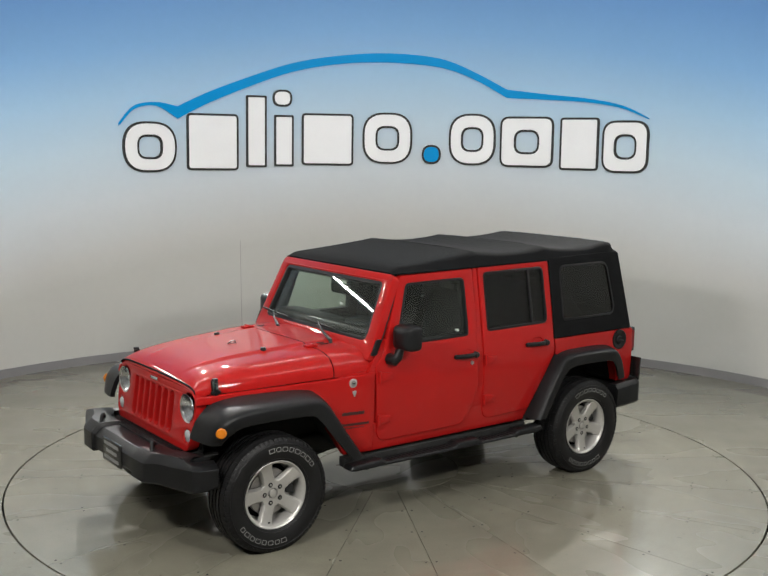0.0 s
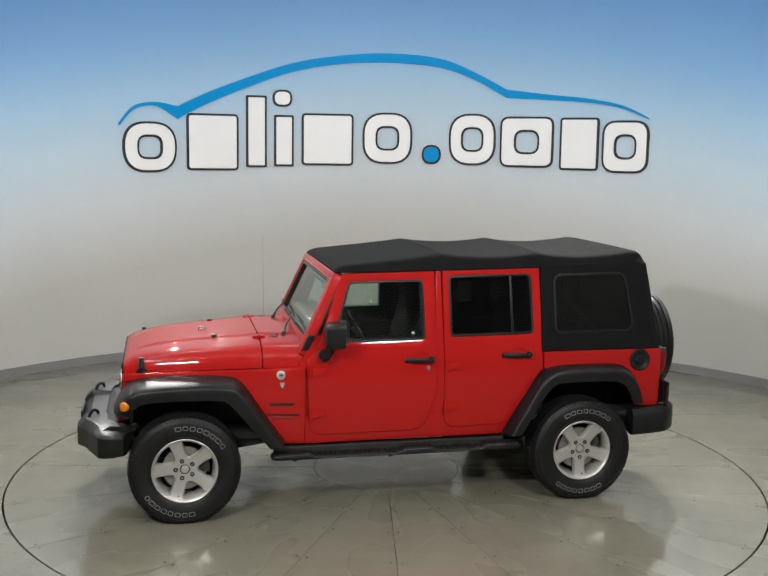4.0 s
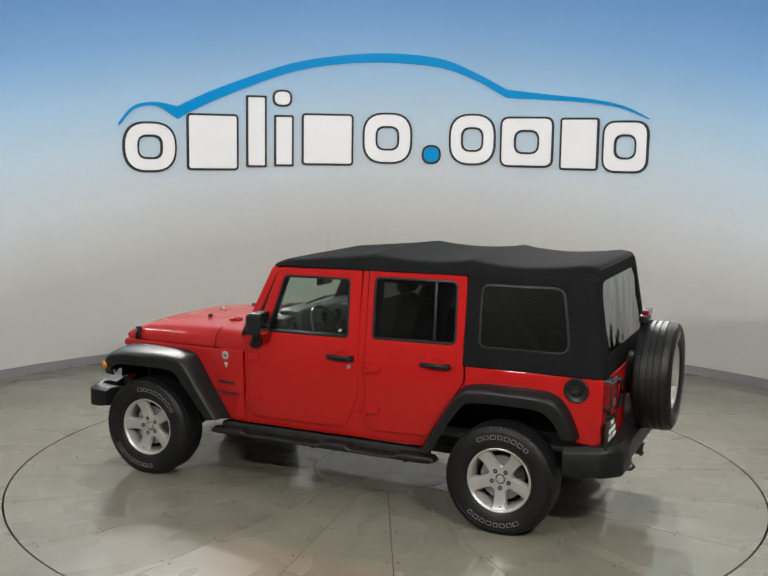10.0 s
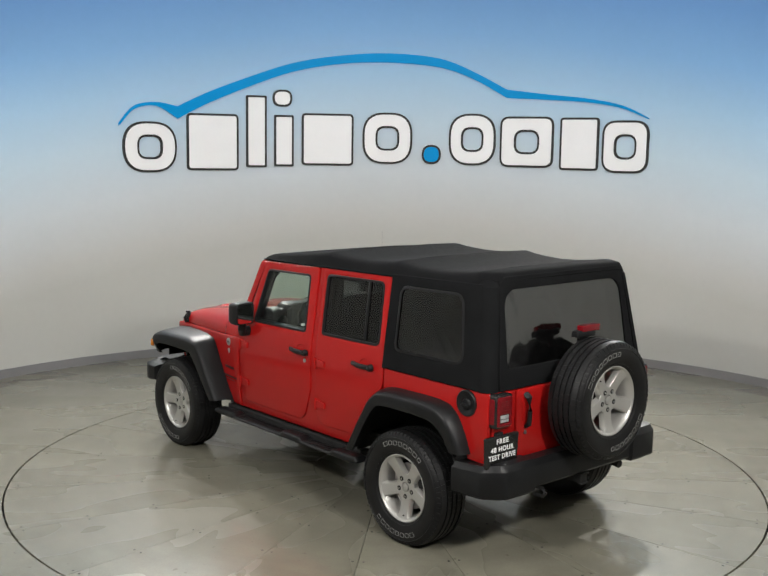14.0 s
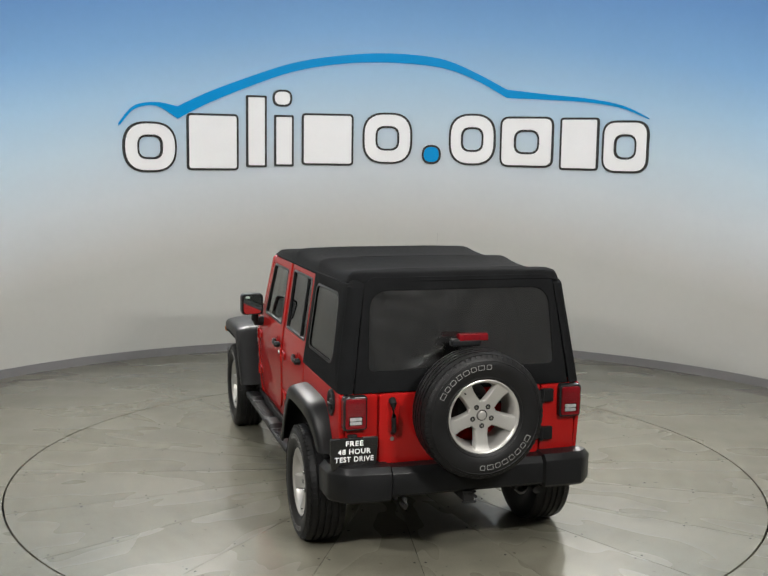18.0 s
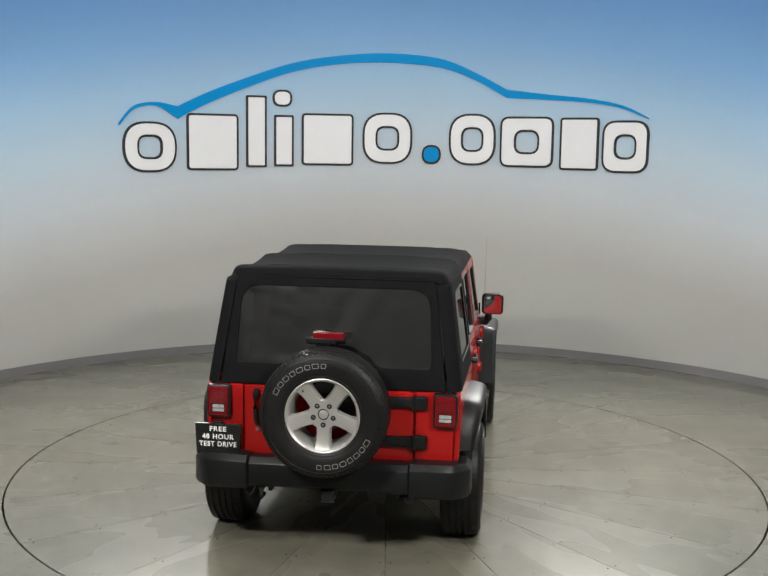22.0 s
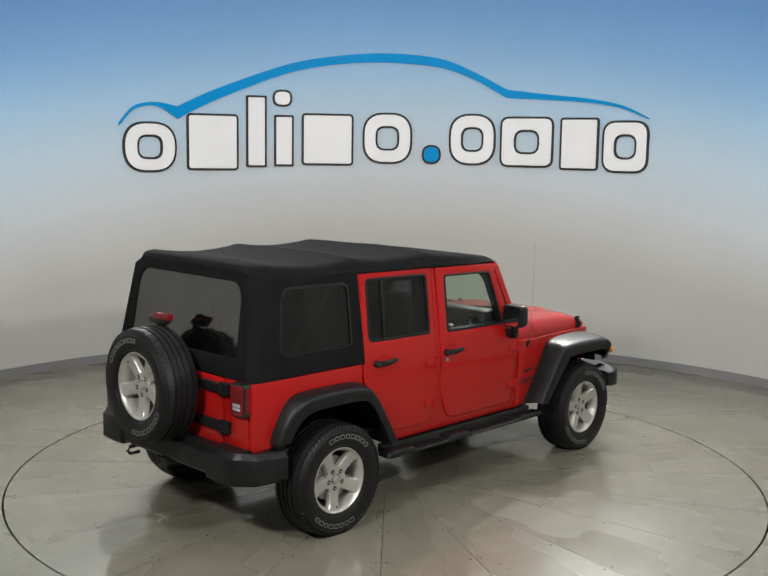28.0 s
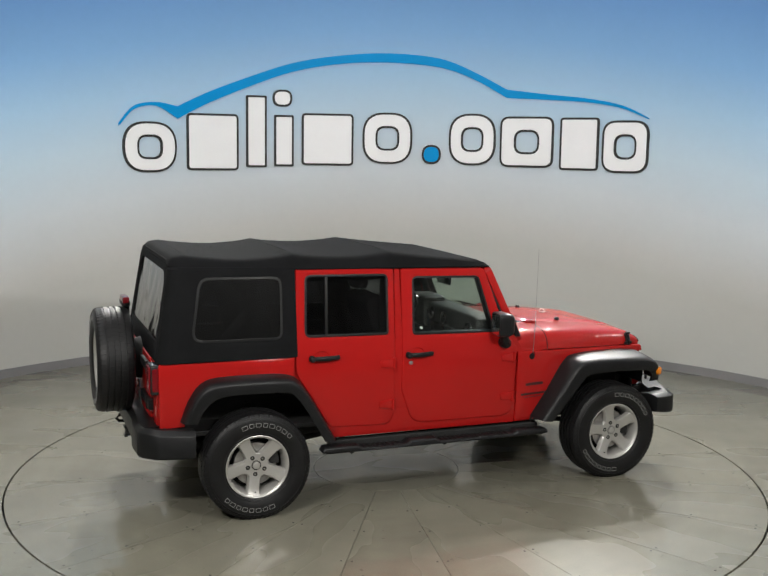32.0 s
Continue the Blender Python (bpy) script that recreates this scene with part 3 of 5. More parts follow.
def hinge(x, z, s, parent):
    y = skin(x, z)
    bm = bmesh.new()
    plate(bm, rpoly([(x + 0.004, z - 0.036, 0.008), (x + 0.004, z + 0.036, 0.008), (x - 0.10, z + 0.024, 0.01), (x - 0.10, z - 0.024, 0.01)]), (), 0.0, 0.012, 0.004,
          lambda u, v, w: (u, s * (skin(u, v) + w), v))
    tube(bm, [(x + 0.008, s * (y + 0.010), z - 0.042), (x + 0.008, s * (y + 0.010), z + 0.042)], 0.012, 10)
    cpart("hinge", bm, M_RED, parent, "red steel strap hinge")


def pane(name, outline, mat_, w, s, parent, label, wave=0.0):
    bm = bmesh.new()
    plate(bm, outline, (), w - 0.004, w, 0.0)
    slices(bm, 2, (1.16, 1.25, 1.35, 1.5, 1.65))
    for v in bm.verts:
        v.co.y = s * (skin(v.co.x, v.co.z) + v.co.y)
    ob = cpart(name, bm, mat_, parent, label)
    ob.visible_shadow = False
    return ob


def seal(outline, w0, w1, wd, s, parent, material=None):
    bm = bmesh.new()
    if area2(outline) < 0:
        outline = outline[::-1]
    plate(bm, inset(outline, -0.003), [inset(outline, wd)], w0, w1, 0.003)
    slices(bm, 2, (1.25,))
    for v in bm.verts:
        v.co.y = s * (skin(v.co.x, v.co.z) + v.co.y)
    return cpart("window_seal", bm, material or M_PLASTIC, parent, "black rubber window seal")


for side, s in SIDES:
    cpart("wing_panel", side_plate(WING, (), -0.028, 0.0, 0.006, s), M_RED)
    door = cpart("front_door", side_plate(DOOR_F, [WIN_F], -0.05, 0.0, 0.008, s), M_RED, None, "red steel front door with a framed window")
    cpart("door_pillar", side_plate(rpoly([(-0.20, 0.70), (-0.46, 0.70), (-0.408, 0.95), (-0.389, 1.75), (-0.347, 1.75), (-0.340, 0.95)]), (), -0.03, -0.010, 0.004, s), M_RED, None, "red pillar between the doors")
    cpart("pillar_trim", side_plate([(-0.20, 0.70), (-0.46, 0.70), (-0.425, 0.95), (-0.410, 1.75), (-0.325, 1.75), (-0.320, 0.95)], (), -0.080, -0.066, 0.0, s), M_INTERIOR, None, "dark inner pillar trim")
    seal(WIN_F, -0.066, 0.002, 0.014, s, door)
    pane("window_pane", WIN_F, M_GLASS, -0.012, s, door, "clear green-tinted glass")
    side_handle("door_handle", -0.315, -0.105, 1.113, s, door)
    bm = bmesh.new()
    lens_ring(bm, skin(-0.28, 1.05), -0.282, 1.050, 0, 0.016, 0.006, s)
    cpart("door_lock", bm, M_STEEL, door, "round steel lock")
    for z in (1.045, 0.735):
        hinge(0.578, z, s, door)
    bm = bmesh.new()
    lathe(bm, [(0.0001, 0.012), (0.009, 0.010), (0.011, 0.0), (0.008, -0.02)], 14, lambda u, v, w: (-0.178 + u, s * (skin(-0.18, 1.30) - 0.03 + w), 1.300 + v))
    cpart("lock_knob", bm, M_WHITE, door, "small white lock knob behind the glass")
    cpart("door_trim", side_plate(inset(DOOR_F[::-1] if area2(DOOR_F) < 0 else DOOR_F, 0.012), [WIN_F], -0.064, -0.0505, 0.0, s), M_INTERIOR, door, "dark inner door trim")
    door = cpart("rear_door", side_plate(DOOR_R, [WIN_R], -0.05, 0.0, 0.008, s), M_RED, None, "red steel rear door with dark glass")
    seal(WIN_R, -0.066, 0.002, 0.014, s, door)
    pane("window_pane", WIN_R, M_TINT, -0.012, s, door, "dark privacy glass")
    bm = bmesh.new()
    plate(bm, rpoly([(-0.925, 1.28), (-0.945, 1.28), (-0.930, 1.715), (-0.910, 1.715)]), (), -0.012, 0.0, 0.002)
    for v in bm.verts:
        v.co.y = s * (skin(v.co.x, v.co.z) + v.co.y)
    cpart("window_bar", bm, M_PLASTIC, door, "black upright window bar")
    side_handle("door_handle", -1.065, -0.845, 1.128, s, door)
    for z in (1.055, 0.745):
        hinge(-0.425, z, s, door)
    cpart("door_trim", side_plate(inset(DOOR_R[::-1] if area2(DOOR_R) < 0 else DOOR_R, 0.012), [WIN_R], -0.064, -0.0505, 0.0, s), M_INTERIOR, door, "dark inner door trim")
    cpart("inner_trim", side_plate([(0.62, 0.56), (0.66, 1.06), (0.575, 1.29), (0.49, 1.29), (0.55, 1.13), (-2.10, 1.155), (-2.10, 0.70), (-1.965, 0.71), (-1.90, 0.89), (-1.78, 0.995), (-1.25, 0.995), (-1.12, 0.94), (-0.88, 0.56)], (), -0.092, -0.0655, 0.0, s), M_INTERIOR, None, "dark inner side trim")
    cpart("cowl_side", side_plate([(0.68, 1.07), (0.56, 1.07), (0.47, 1.30), (0.55, 1.30)], (), -0.045, -0.010, 0.0, s), M_RED, None, "red body side under the windscreen")
    cpart("quarter_panel", side_plate(QUARTER, (), -0.028, 0.0, 0.006, s), M_RED)

# bonnet and cowl
HOOD_W = [(0.60, 0.785), (0.93, 0.752), (1.30, 0.70), (1.70, 0.635), (1.93, 0.588)]
HOOD_ZK = [(0.60, 1.245), (0.93, 1.242), (1.06, 1.233), (1.28, 1.218), (1.49, 1.201), (1.66, 1.180), (1.76, 1.160), (1.82, 1.142), (1.855, 1.126), (1.875, 1.113), (1.885, 1.104)]
HOOD_Z = sorted(tuple(p) for p in spline(HOOD_ZK, 6))
HOOD_S = [(0.60, 1.085), (0.93, 1.072), (1.90, 1.038)]


def hood_row(x, drop=0.0):
    w, zc, zs = ramp_at(x, HOOD_W), ramp_at(x, HOOD_Z), ramp_at(x, HOOD_S)
    row = [(x, -w, zs - drop)]
    us = sorted({math.sin(i / 16 * math.pi / 2) for i in range(-16, 17)} | {k * q for k in (-1, 1) for q in (0.44, 0.46, 0.48, 0.50, 0.52, 0.54, 0.56)})
    for u in us:
        top = zs + 0.02 + (zc - zs - 0.02) * (1 - abs(u) ** 9) ** 0.5
        t = min(1, max(0, (0.55 - abs(u)) / 0.09))
        bulge = 0.015 * t * t * (3 - 2 * t) * min(1, max(0, (1.84 - x) * 5)) - 0.006 * u * u
        row.append((x, w * u, max(zs, top + bulge)))
    return row + [(x, w, zs - drop)]


bm = bmesh.new()
rows = [hood_row(x) for x in (0.925, 1.0, 1.12, 1.25, 1.4, 1.55, 1.66, 1.74, 1.80, 1.84, 1.862, 1.876, 1.885)]
loft(bm, rows)
hood = cpart("bonnet", bm, M_RED, None, "domed red bonnet", 60)
# dark strip put in for the shaded gap between bonnet and grille
bm = bmesh.new()
tube(bm, [(p[0] + 0.003, p[1], p[2] - 0.004) for p in hood_row(1.885)[2:-2]], 0.006, 6)
cpart("bonnet_gap_strip", bm, M_GAP, hood, "dark strip standing in for the gap under the bonnet's front edge")
bm = bmesh.new()
loft(bm, [hood_row(x) for x in (0.917, 0.85, 0.75, 0.66, 0.60)])
cowl = cpart("cowl", bm, M_RED, None, "red cowl under the windscreen", 60)
for y in (-0.30, 0.30):
    bm = bmesh.new()
    for i in range(7):
        rbox(bm, 0.775, y - 0.16 + i * 0.05, 1.246, 0.835, y - 0.16 + i * 0.05 + 0.022, 1.2505, 0.002)
    cpart("air_slots", bm, M_BLACK, cowl, "black air slots")
bm = bmesh.new()
rbox(bm, 0.90, -0.70, 0.95, 0.95, 0.70, 1.05, 0.01)
rbox(bm, 0.62, -0.72, 0.55, 0.66, 0.72, 1.10, 0.01)
cpart("firewall", bm, M_DARKMETAL)

# grille, lamps
SLOT = 0.0945


def lean(v):
    v.co.x += (0.86 - v.co.z) * 0.13 - 0.05 * abs(v.co.y) ** 2


bm = bmesh.new()
slots = [rect(SLOT * i - 0.030, 0.745, SLOT * i + 0.030, 1.012, 0.028, 5) for i in range(-3, 4)]
lamps = [circle(0.096, 28, y, 0.945) for y in (-0.505, 0.505)] + [circle(0.043, 20, y, 0.768) for y in (-0.535, 0.535)]
plate(bm, rpoly([(-0.555, 0.665, 0.06), (0.555, 0.665, 0.06), (0.622, 0.80, 0.1), (0.612, 0.98, 0.05), (0.604, 1.046, 0.03), (0.548, 1.080, 0.05), (0.30, 1.095, 0.05), (-0.30, 1.095, 0.05), (-0.548, 1.080, 0.05), (-0.604, 1.046, 0.03), (-0.612, 0.98, 0.05), (-0.622, 0.80, 0.1)], 6), slots + lamps, 1.85, 1.925, 0.014,
      lambda u, v, w: (w, u, v))
for v in bm.verts:
    lean(v)
grille = cpart("grille", bm, M_RED, None, "red grille with seven upright slots")
bm = bmesh.new()
rbox(bm, 1.82, -0.60, 0.66, 1.845, 0.60, 1.03, 0.004)
for v in bm.verts:
    lean(v)
cpart("radiator", bm, M_BLACK, grille, "black mesh behind the slots")
for y in (-0.505, 0.505):
    ax = 1.925 + (0.86 - 0.945) * 0.13 - 0.05 * y * y
    bm = bmesh.new()
    HL = lambda u, v, w: (ax - 0.012 + w, y + u, 0.945 + v)
    lathe(bm, [(0.0001, -0.055), (0.03, -0.052), (0.06, -0.035), (0.082, -0.008), (0.090, 0.0), (0.097, 0.010), (0.096, 0.016), (0.089, 0.010)], 32, HL)
    hl = cpart("headlight", bm, M_REFLECT, grille, "round headlight with a bright reflector")
    bm = bmesh.new()
    lathe(bm, [(0.0001, -0.012), (0.016, -0.014), (0.022, -0.022), (0.020, -0.05)], 20, HL)
    cpart("bulb_shield", bm, M_STEEL, hl)
    bm = bmesh.new()
    lathe(bm, [(0.090, 0.004), (0.078, 0.016), (0.05, 0.026), (0.0001, 0.031)], 32, HL)
    lens = cpart("lens", bm, M_LENS, hl, "clear lens")
    lens.visible_shadow = False
    bm = bmesh.new()
    ax2 = 1.925 + (0.86 - 0.768) * 0.13 - 0.05 * 0.535 ** 2
    y2 = math.copysign(0.535, y)
    lathe(bm, [(0.042, -0.02), (0.041, 0.0), (0.03, 0.008), (0.0001, 0.011)], 24, lambda u, v, w: (ax2 - 0.008 + w, y2 + u, 0.768 + v))
    cpart("turn_lamp", bm, M_CLEARLENS, grille, "round clear turn lamp")
bm = bmesh.new()
rbox(bm, 1.896, -0.055, 1.040, 1.903, 0.055, 1.062, 0.002)
cpart("badge", bm, M_CHROME, grille, "small silver badge")

# wheel-arch flares
def flare(outer, inner, y_in, y_out, s, name, label):
    o, i = spline(outer, 5), spline(inner, 5)
    bm = bmesh.new()
    rows = []
    for a, b in zip(o, i):
        yi, yo = y_in(a.x, a.y), y_out(a.x)
        d = yo - yi
        row = []
        for fy, f in ((0.0, -0.01), (0.40, 0.05), (0.70, 0.13), (0.87, 0.215), (0.945, 0.285), (0.98, 0.35), (1.0, 0.45), (1.0, 0.92), (0.985, 0.985), (0.94, 1.0), (0.90, 0.985), (0.88, 0.55), (0.5, 0.30), (0.0, 0.28)):
            q = a + (b - a) * f
            row.append((q.x, s * (yi + d * fy), q.y))
        rows.append(row)
    loft(bm, rows, closed=True, caps=True)
    return cpart(name, bm, M_PLASTIC, None, label, 50)


F_OUT = [(0.765, 0.545), (0.920, 0.764), (1.060, 0.967), (1.170, 1.019), (1.450, 1.026), (1.780, 1.006), (1.895, 0.929), (1.945, 0.833), (1.955, 0.787)]
F_IN = [(0.885, 0.530), (1.030, 0.700), (1.165, 0.856), (1.240, 0.887), (1.450, 0.894), (1.720, 0.887), (1.800, 0.851), (1.830, 0.794), (1.835, 0.772)]
R_OUT = [(-0.875, 0.535), (-1.055, 0.842), (-1.155, 0.980), (-1.260, 1.031), (-1.470, 1.041), (-1.756, 1.034), (-1.870, 0.986), (-1.946, 0.874), (-1.998, 0.735)]
R_IN = [(-0.985, 0.540), (-1.110, 0.758), (-1.200, 0.881), (-1.275, 0.918), (-1.470, 0.926), (-1.700, 0.921), (-1.785, 0.891), (-1.847, 0.821), (-1.888, 0.732)]
for side, s in SIDES:
    fl = flare(F_OUT, F_IN, lambda x, z: skin(x, z) - 0.02 + 0.05 * min(1, max(0, (x - 1.5) / 0.3)), lambda x: 0.948 - 9.0 * max(0, x - 1.86) ** 2, s, "front_flare", "grained black plastic wheel-arch flare")
    bm = bmesh.new()
    lathe(bm, [(0.034, -0.01), (0.034, 0.008), (0.026, 0.017), (0.0001, 0.020)], 24, lambda u, v, w: (1.872 + u * 0.83 + w * 0.56, s * (0.921 - u * 0.56 + w * 0.83), 0.870 + v))
    cpart("side_marker", bm, M_AMBER, fl, "round amber marker lamp")
    flare(R_OUT, R_IN, lambda x, z: skin(x, z) - 0.02, lambda x: 0.938 - 0.75 * max(0.0, -1.75 - x) ** 2, s, "rear_flare", "grained black plastic wheel-arch flare")
    for pts, x0, x1 in ((F_OUT, 0.86, 1.80), (R_OUT, -2.07, -0.98)):
        bm = bmesh.new()
        pp = spline([(min(p[0], 1.80), p[1] - 0.035) for p in pts], 3)
        loft(bm, [[(p.x, s * y, p.y + dz) for y, dz in ((0.40, 0.0), (0.80, 0.0), (0.80, 0.012), (0.40, 0.012))] for p in pp], closed=True, caps=True)
        rbox(bm, x0, s * 0.40, 0.42, x1, s * 0.43, 1.0, 0.01)
        cpart("wheel_well", bm, M_DARKMETAL, None, "dark inner wheel well")

# windscreen frame and glass
SCREEN = lambda u, v, w: (0.662 - (v - 1.20) * 0.462 + w * 0.9 - 0.03 * u * u, u, v + w * 0.42)
bm = bmesh.new()
frame_out = rpoly([(-0.79, 1.165, 0.02), (0.79, 1.165, 0.02), (0.795, 1.22, 0.02), (0.738, 1.745, 0.05), (-0.738, 1.745, 0.05), (-0.795, 1.22, 0.02)])
GLASS_OUT = rpoly([(-0.690, 1.285, 0.05), (0.690, 1.285, 0.05), (0.648, 1.685, 0.05), (-0.648, 1.685, 0.05)])
plate(bm, frame_out, [GLASS_OUT], -0.05, 0.012, 0.012, SCREEN)
screen = cpart("windscreen_frame", bm, M_RED, None, "red windscreen frame")
bm = bmesh.new()
plate(bm, inset(frame_out, 0.006), [inset(GLASS_OUT, -0.004)], -0.064, -0.052, 0.003, SCREEN)
cpart("inner_trim", bm, M_INTERIOR, screen, "dark inner windscreen trim")
bm = bmesh.new()
plate(bm, inset(GLASS_OUT, -0.002), (), -0.020, -0.015, 0.0, lambda u, v, w: Vector(SCREEN(u, v, w)) + Vector((0.03 * u * u, 0, 0)))
slices(bm, 1, [k * 0.05 for k in range(-13, 14)])
for v in bm.verts:
    v.co.x -= 0.03 * v.co.y ** 2
wp = cpart("windscreen", bm, M_GLASS, screen, "clear windscreen glass")
wp.visible_shadow = False
bm = bmesh.new()
plate(bm, inset(GLASS_OUT, -0.004), [inset(GLASS_OUT, 0.02)], -0.066, 0.004, 0.002, SCREEN)
cpart("window_seal", bm, M_PLASTIC, screen, "black rubber seal")
for s in (-1, 1):
    bm = bmesh.new()
    plate(bm, rect(-0.024, -0.055, 0.024, 0.055, 0.01), (), 0.0, 0.014, 0.004, lambda u, v, w: (0.60 + u - v * 0.45, s * (skin(0.6, 1.26) - 0.004 + w), 1.255 + v))
    cpart("screen_hinge", bm, M_PLASTIC, screen, "black windscreen hinge bracket")
for y0, y1, ya in ((-0.30, -0.56, -0.60), (0.43, 0.10, 0.05)):
    bm = bmesh.new()
    p0, p1 = Vector((0.735, y0, 1.262)), Vector(SCREEN(y1, 1.325, 0.03))
    tube(bm, [p0 - Vector((0, 0, 0.03)), p0, p0.lerp(p1, 0.5) + Vector((0.012, 0, 0.0)), p1], [0.016, 0.014, 0.008, 0.006])
    wiper = cpart("wiper_arm", bm, M_DARKMETAL, cowl, "black wiper arm")
    bm = bmesh.new()
    tube(bm, [Vector(SCREEN(y1 + (k - 0.45) * 0.42, 1.318 - (k - 0.5) * 0.02, 0.018)) for k in (0, 0.25, 0.5, 0.75, 1)], 0.007)
    cpart("wiper_blade", bm, M_DARKMETAL, wiper)

# bonnet fittings
for s in (-1, 1):
    bm = bmesh.new()
    y = ramp_at(1.76, HOOD_W)
    plate(bm, rpoly([(-0.022, -0.062, 0.012), (0.022, -0.062, 0.012), (0.020, 0.075, 0.018), (-0.020, 0.075, 0.018)]), (), -0.01, 0.016, 0.006,
          lambda u, v, w: (1.76 + u, s * (y + 0.006 + w - 0.5 * max(0, v - 0.03)), 1.06 + v))
    tube(bm, [(1.76, s * (y + 0.02), 1.04), (1.76, s * (y + 0.03), 1.08), (1.76, s * (y + 0.014), 1.115)], 0.011)
    rbox(bm, 1.725, s * (y + 0.004), 1.045, 1.795, s * (y + 0.022), 1.068, 0.006)
    rbox(bm, 1.742, s * (y - 0.016), 1.128, 1.778, s * (y + 0.016), 1.146, 0.006)
    cpart("bonnet_latch", bm, M_PLASTIC, hood, "black rubber bonnet latch")
    bm = bmesh.new()
    zh = ramp_at(0.92, HOOD_Z)
    rbox(bm, 0.875, s * 0.42, zh - 0.006, 0.965, s * 0.48, zh + 0.014, 0.006)
    tube(bm, [(0.918, s * 0.415, zh + 0.012), (0.918, s * 0.485, zh + 0.012)], 0.009, 8)
    cpart("bonnet_hinge", bm, M_RED, hood, "red bonnet hinge")
    bm = bmesh.new()
    z = 1.216
    lathe(bm, [(0.0001, 0.036), (0.016, 0.034), (0.021, 0.022), (0.019, 0.004), (0.022, -0.03)], 16, lambda u, v, w: (1.24 + u, s * 0.343 + v, z + w))
    cpart("bump_stop", bm, M_RUBBER, hood, "black rubber bump stop")
    bm = bmesh.new()
    lathe(bm, [(0.0001, 0.012), (0.010, 0.010), (0.012, -0.02)], 10, lambda u, v, w: (1.06 + u, s * 0.20 + v, 1.232 + w))
    cpart("washer_jet", bm, M_BLACK, hood)
bm = bmesh.new()
tube(bm, [(1.315 + 0.028 * math.cos(a), 0.03 + 0.02 * math.sin(a), 1.235 + 0.022 * max(0, math.sin(a))) for a in [k * math.pi / 8 for k in range(17)]], 0.005)
cpart("bonnet_loop", bm, M_STEEL, hood, "small wire loop")

# mirrors
for side, s in SIDES:
    bm = bmesh.new()
    rows = []
    for k, (x, g) in enumerate(((0.500, 0.35), (0.494, 0.72), (0.478, 0.90), (0.445, 1.0), (0.385, 1.0), (0.370, 0.96))):
        cy, cz = 0.922, 1.326
        hw, hh = 0.092 * g, 0.088 * g
        tilt = 0.10 if x < 0.38 else 0.0
        rows.append([(x - tilt * q[0], s * (cy + q[0]), cz + q[1]) for q in rect(-hw, -hh, hw, hh, 0.035 * g, 5)])
    loft(bm, rows, closed=True, caps=True)
    mirror = cpart("door_mirror", bm, M_PLASTIC, None, "black plastic door mirror")
    bm = bmesh.new()
    plate(bm, rect(-0.076, -0.077, 0.076, 0.077, 0.03), (), 0.3655, 0.369, 0.0, lambda u, v, w: (w - 0.10 * u, s * (0.922 + u), 1.326 + v))
    cpart("mirror_glass", bm, M_MIRROR, mirror, "mirror glass")
    bm = bmesh.new()
    tube(bm, [(0.49, s * 0.80, 1.165), (0.49, s * 0.87, 1.165), (0.47, s * 0.885, 1.19), (0.455, s * 0.89, 1.25)], [0.042, 0.040, 0.034, 0.03], 12)
    cpart("mirror_arm", bm, M_PLASTIC, mirror)

# badges and decals on the wings, filler, aerial
for side, s in SIDES:
    if s > 0:
        bm = bmesh.new()
        lens_ring(bm, skin(0.794, 1.02), 0.794, 1.026, 0, 0.032, 0.005, s, 24)
        b = cpart("round_badge", bm, M_ALLOY, None, "round silver badge")
        bm = bmesh.new()
        lens_ring(bm, skin(0.794, 1.02), 0.794, 1.026, 0, 0.020, 0.0068, s, 24)
        cpart("badge_centre", bm, M_STEEL, b)
        bm = bmesh.new()
        rbox(bm, 0.782, s * (skin(0.794, 1.02) + 0.006), 1.022, 0.806, s * (skin(0.794, 1.02) + 0.0085), 1.030, 0.002)
        cpart("badge_bar", bm, M_BLACK, b)
        bm = bmesh.new()
        plate(bm, rpoly([(-0.020, 0.018, 0.010), (0.020, 0.018, 0.010), (0.0, -0.034, 0.008)]), (), 0.0, 0.004, 0.001, lambda u, v, w: (0.785 + u, s * (skin(0.785, 0.96) + w), 0.955 + v))
        cpart("small_badge", bm, M_ALLOY, None, "small silver shield badge")
    for x0, x1, z0, z1 in ((0.875, 0.705, 0.800, 0.824), (0.90, 0.665, 0.724, 0.742), (0.865, 0.70, 0.704, 0.711)):
        bm = bmesh.new()
        n = 9
        top = [(x1 + (x0 - x1) * k / n, z1 - (0.004 if k % 2 else 0.0) * (z1 - z0) / 0.025) for k in range(n, -1, -1)]
        plate(bm, [(x1, z0), (x0, z0)] + top, (), 0.0, 0.0015, 0.0, lambda u, v, w: (u - (v - z0) * 0.15, s * (skin(u, v) + w), v))
        cpart("wing_decal", bm, M_DECAL, None, "dark bar in place of model lettering")
bm = bmesh.new()
lathe(bm, [(0.0001, 0.002), (0.05, 0.002), (0.055, 0.005), (0.078, 0.012), (0.084, 0.008), (0.085, -0.004)], 32, lambda u, v, w: (-1.961 + u, skin(-1.96, 1.057) + w, 1.057 + v))
filler = cpart("fuel_filler", bm, M_PLASTIC, None, "round black fuel filler surround")
bm = bmesh.new()
lathe(bm, [(0.0001, 0.014), (0.03, 0.012), (0.04, 0.0), (0.042, -0.008)], 20, lambda u, v, w: (-1.961 + u, skin(-1.96, 1.057) + w, 1.05 + v))
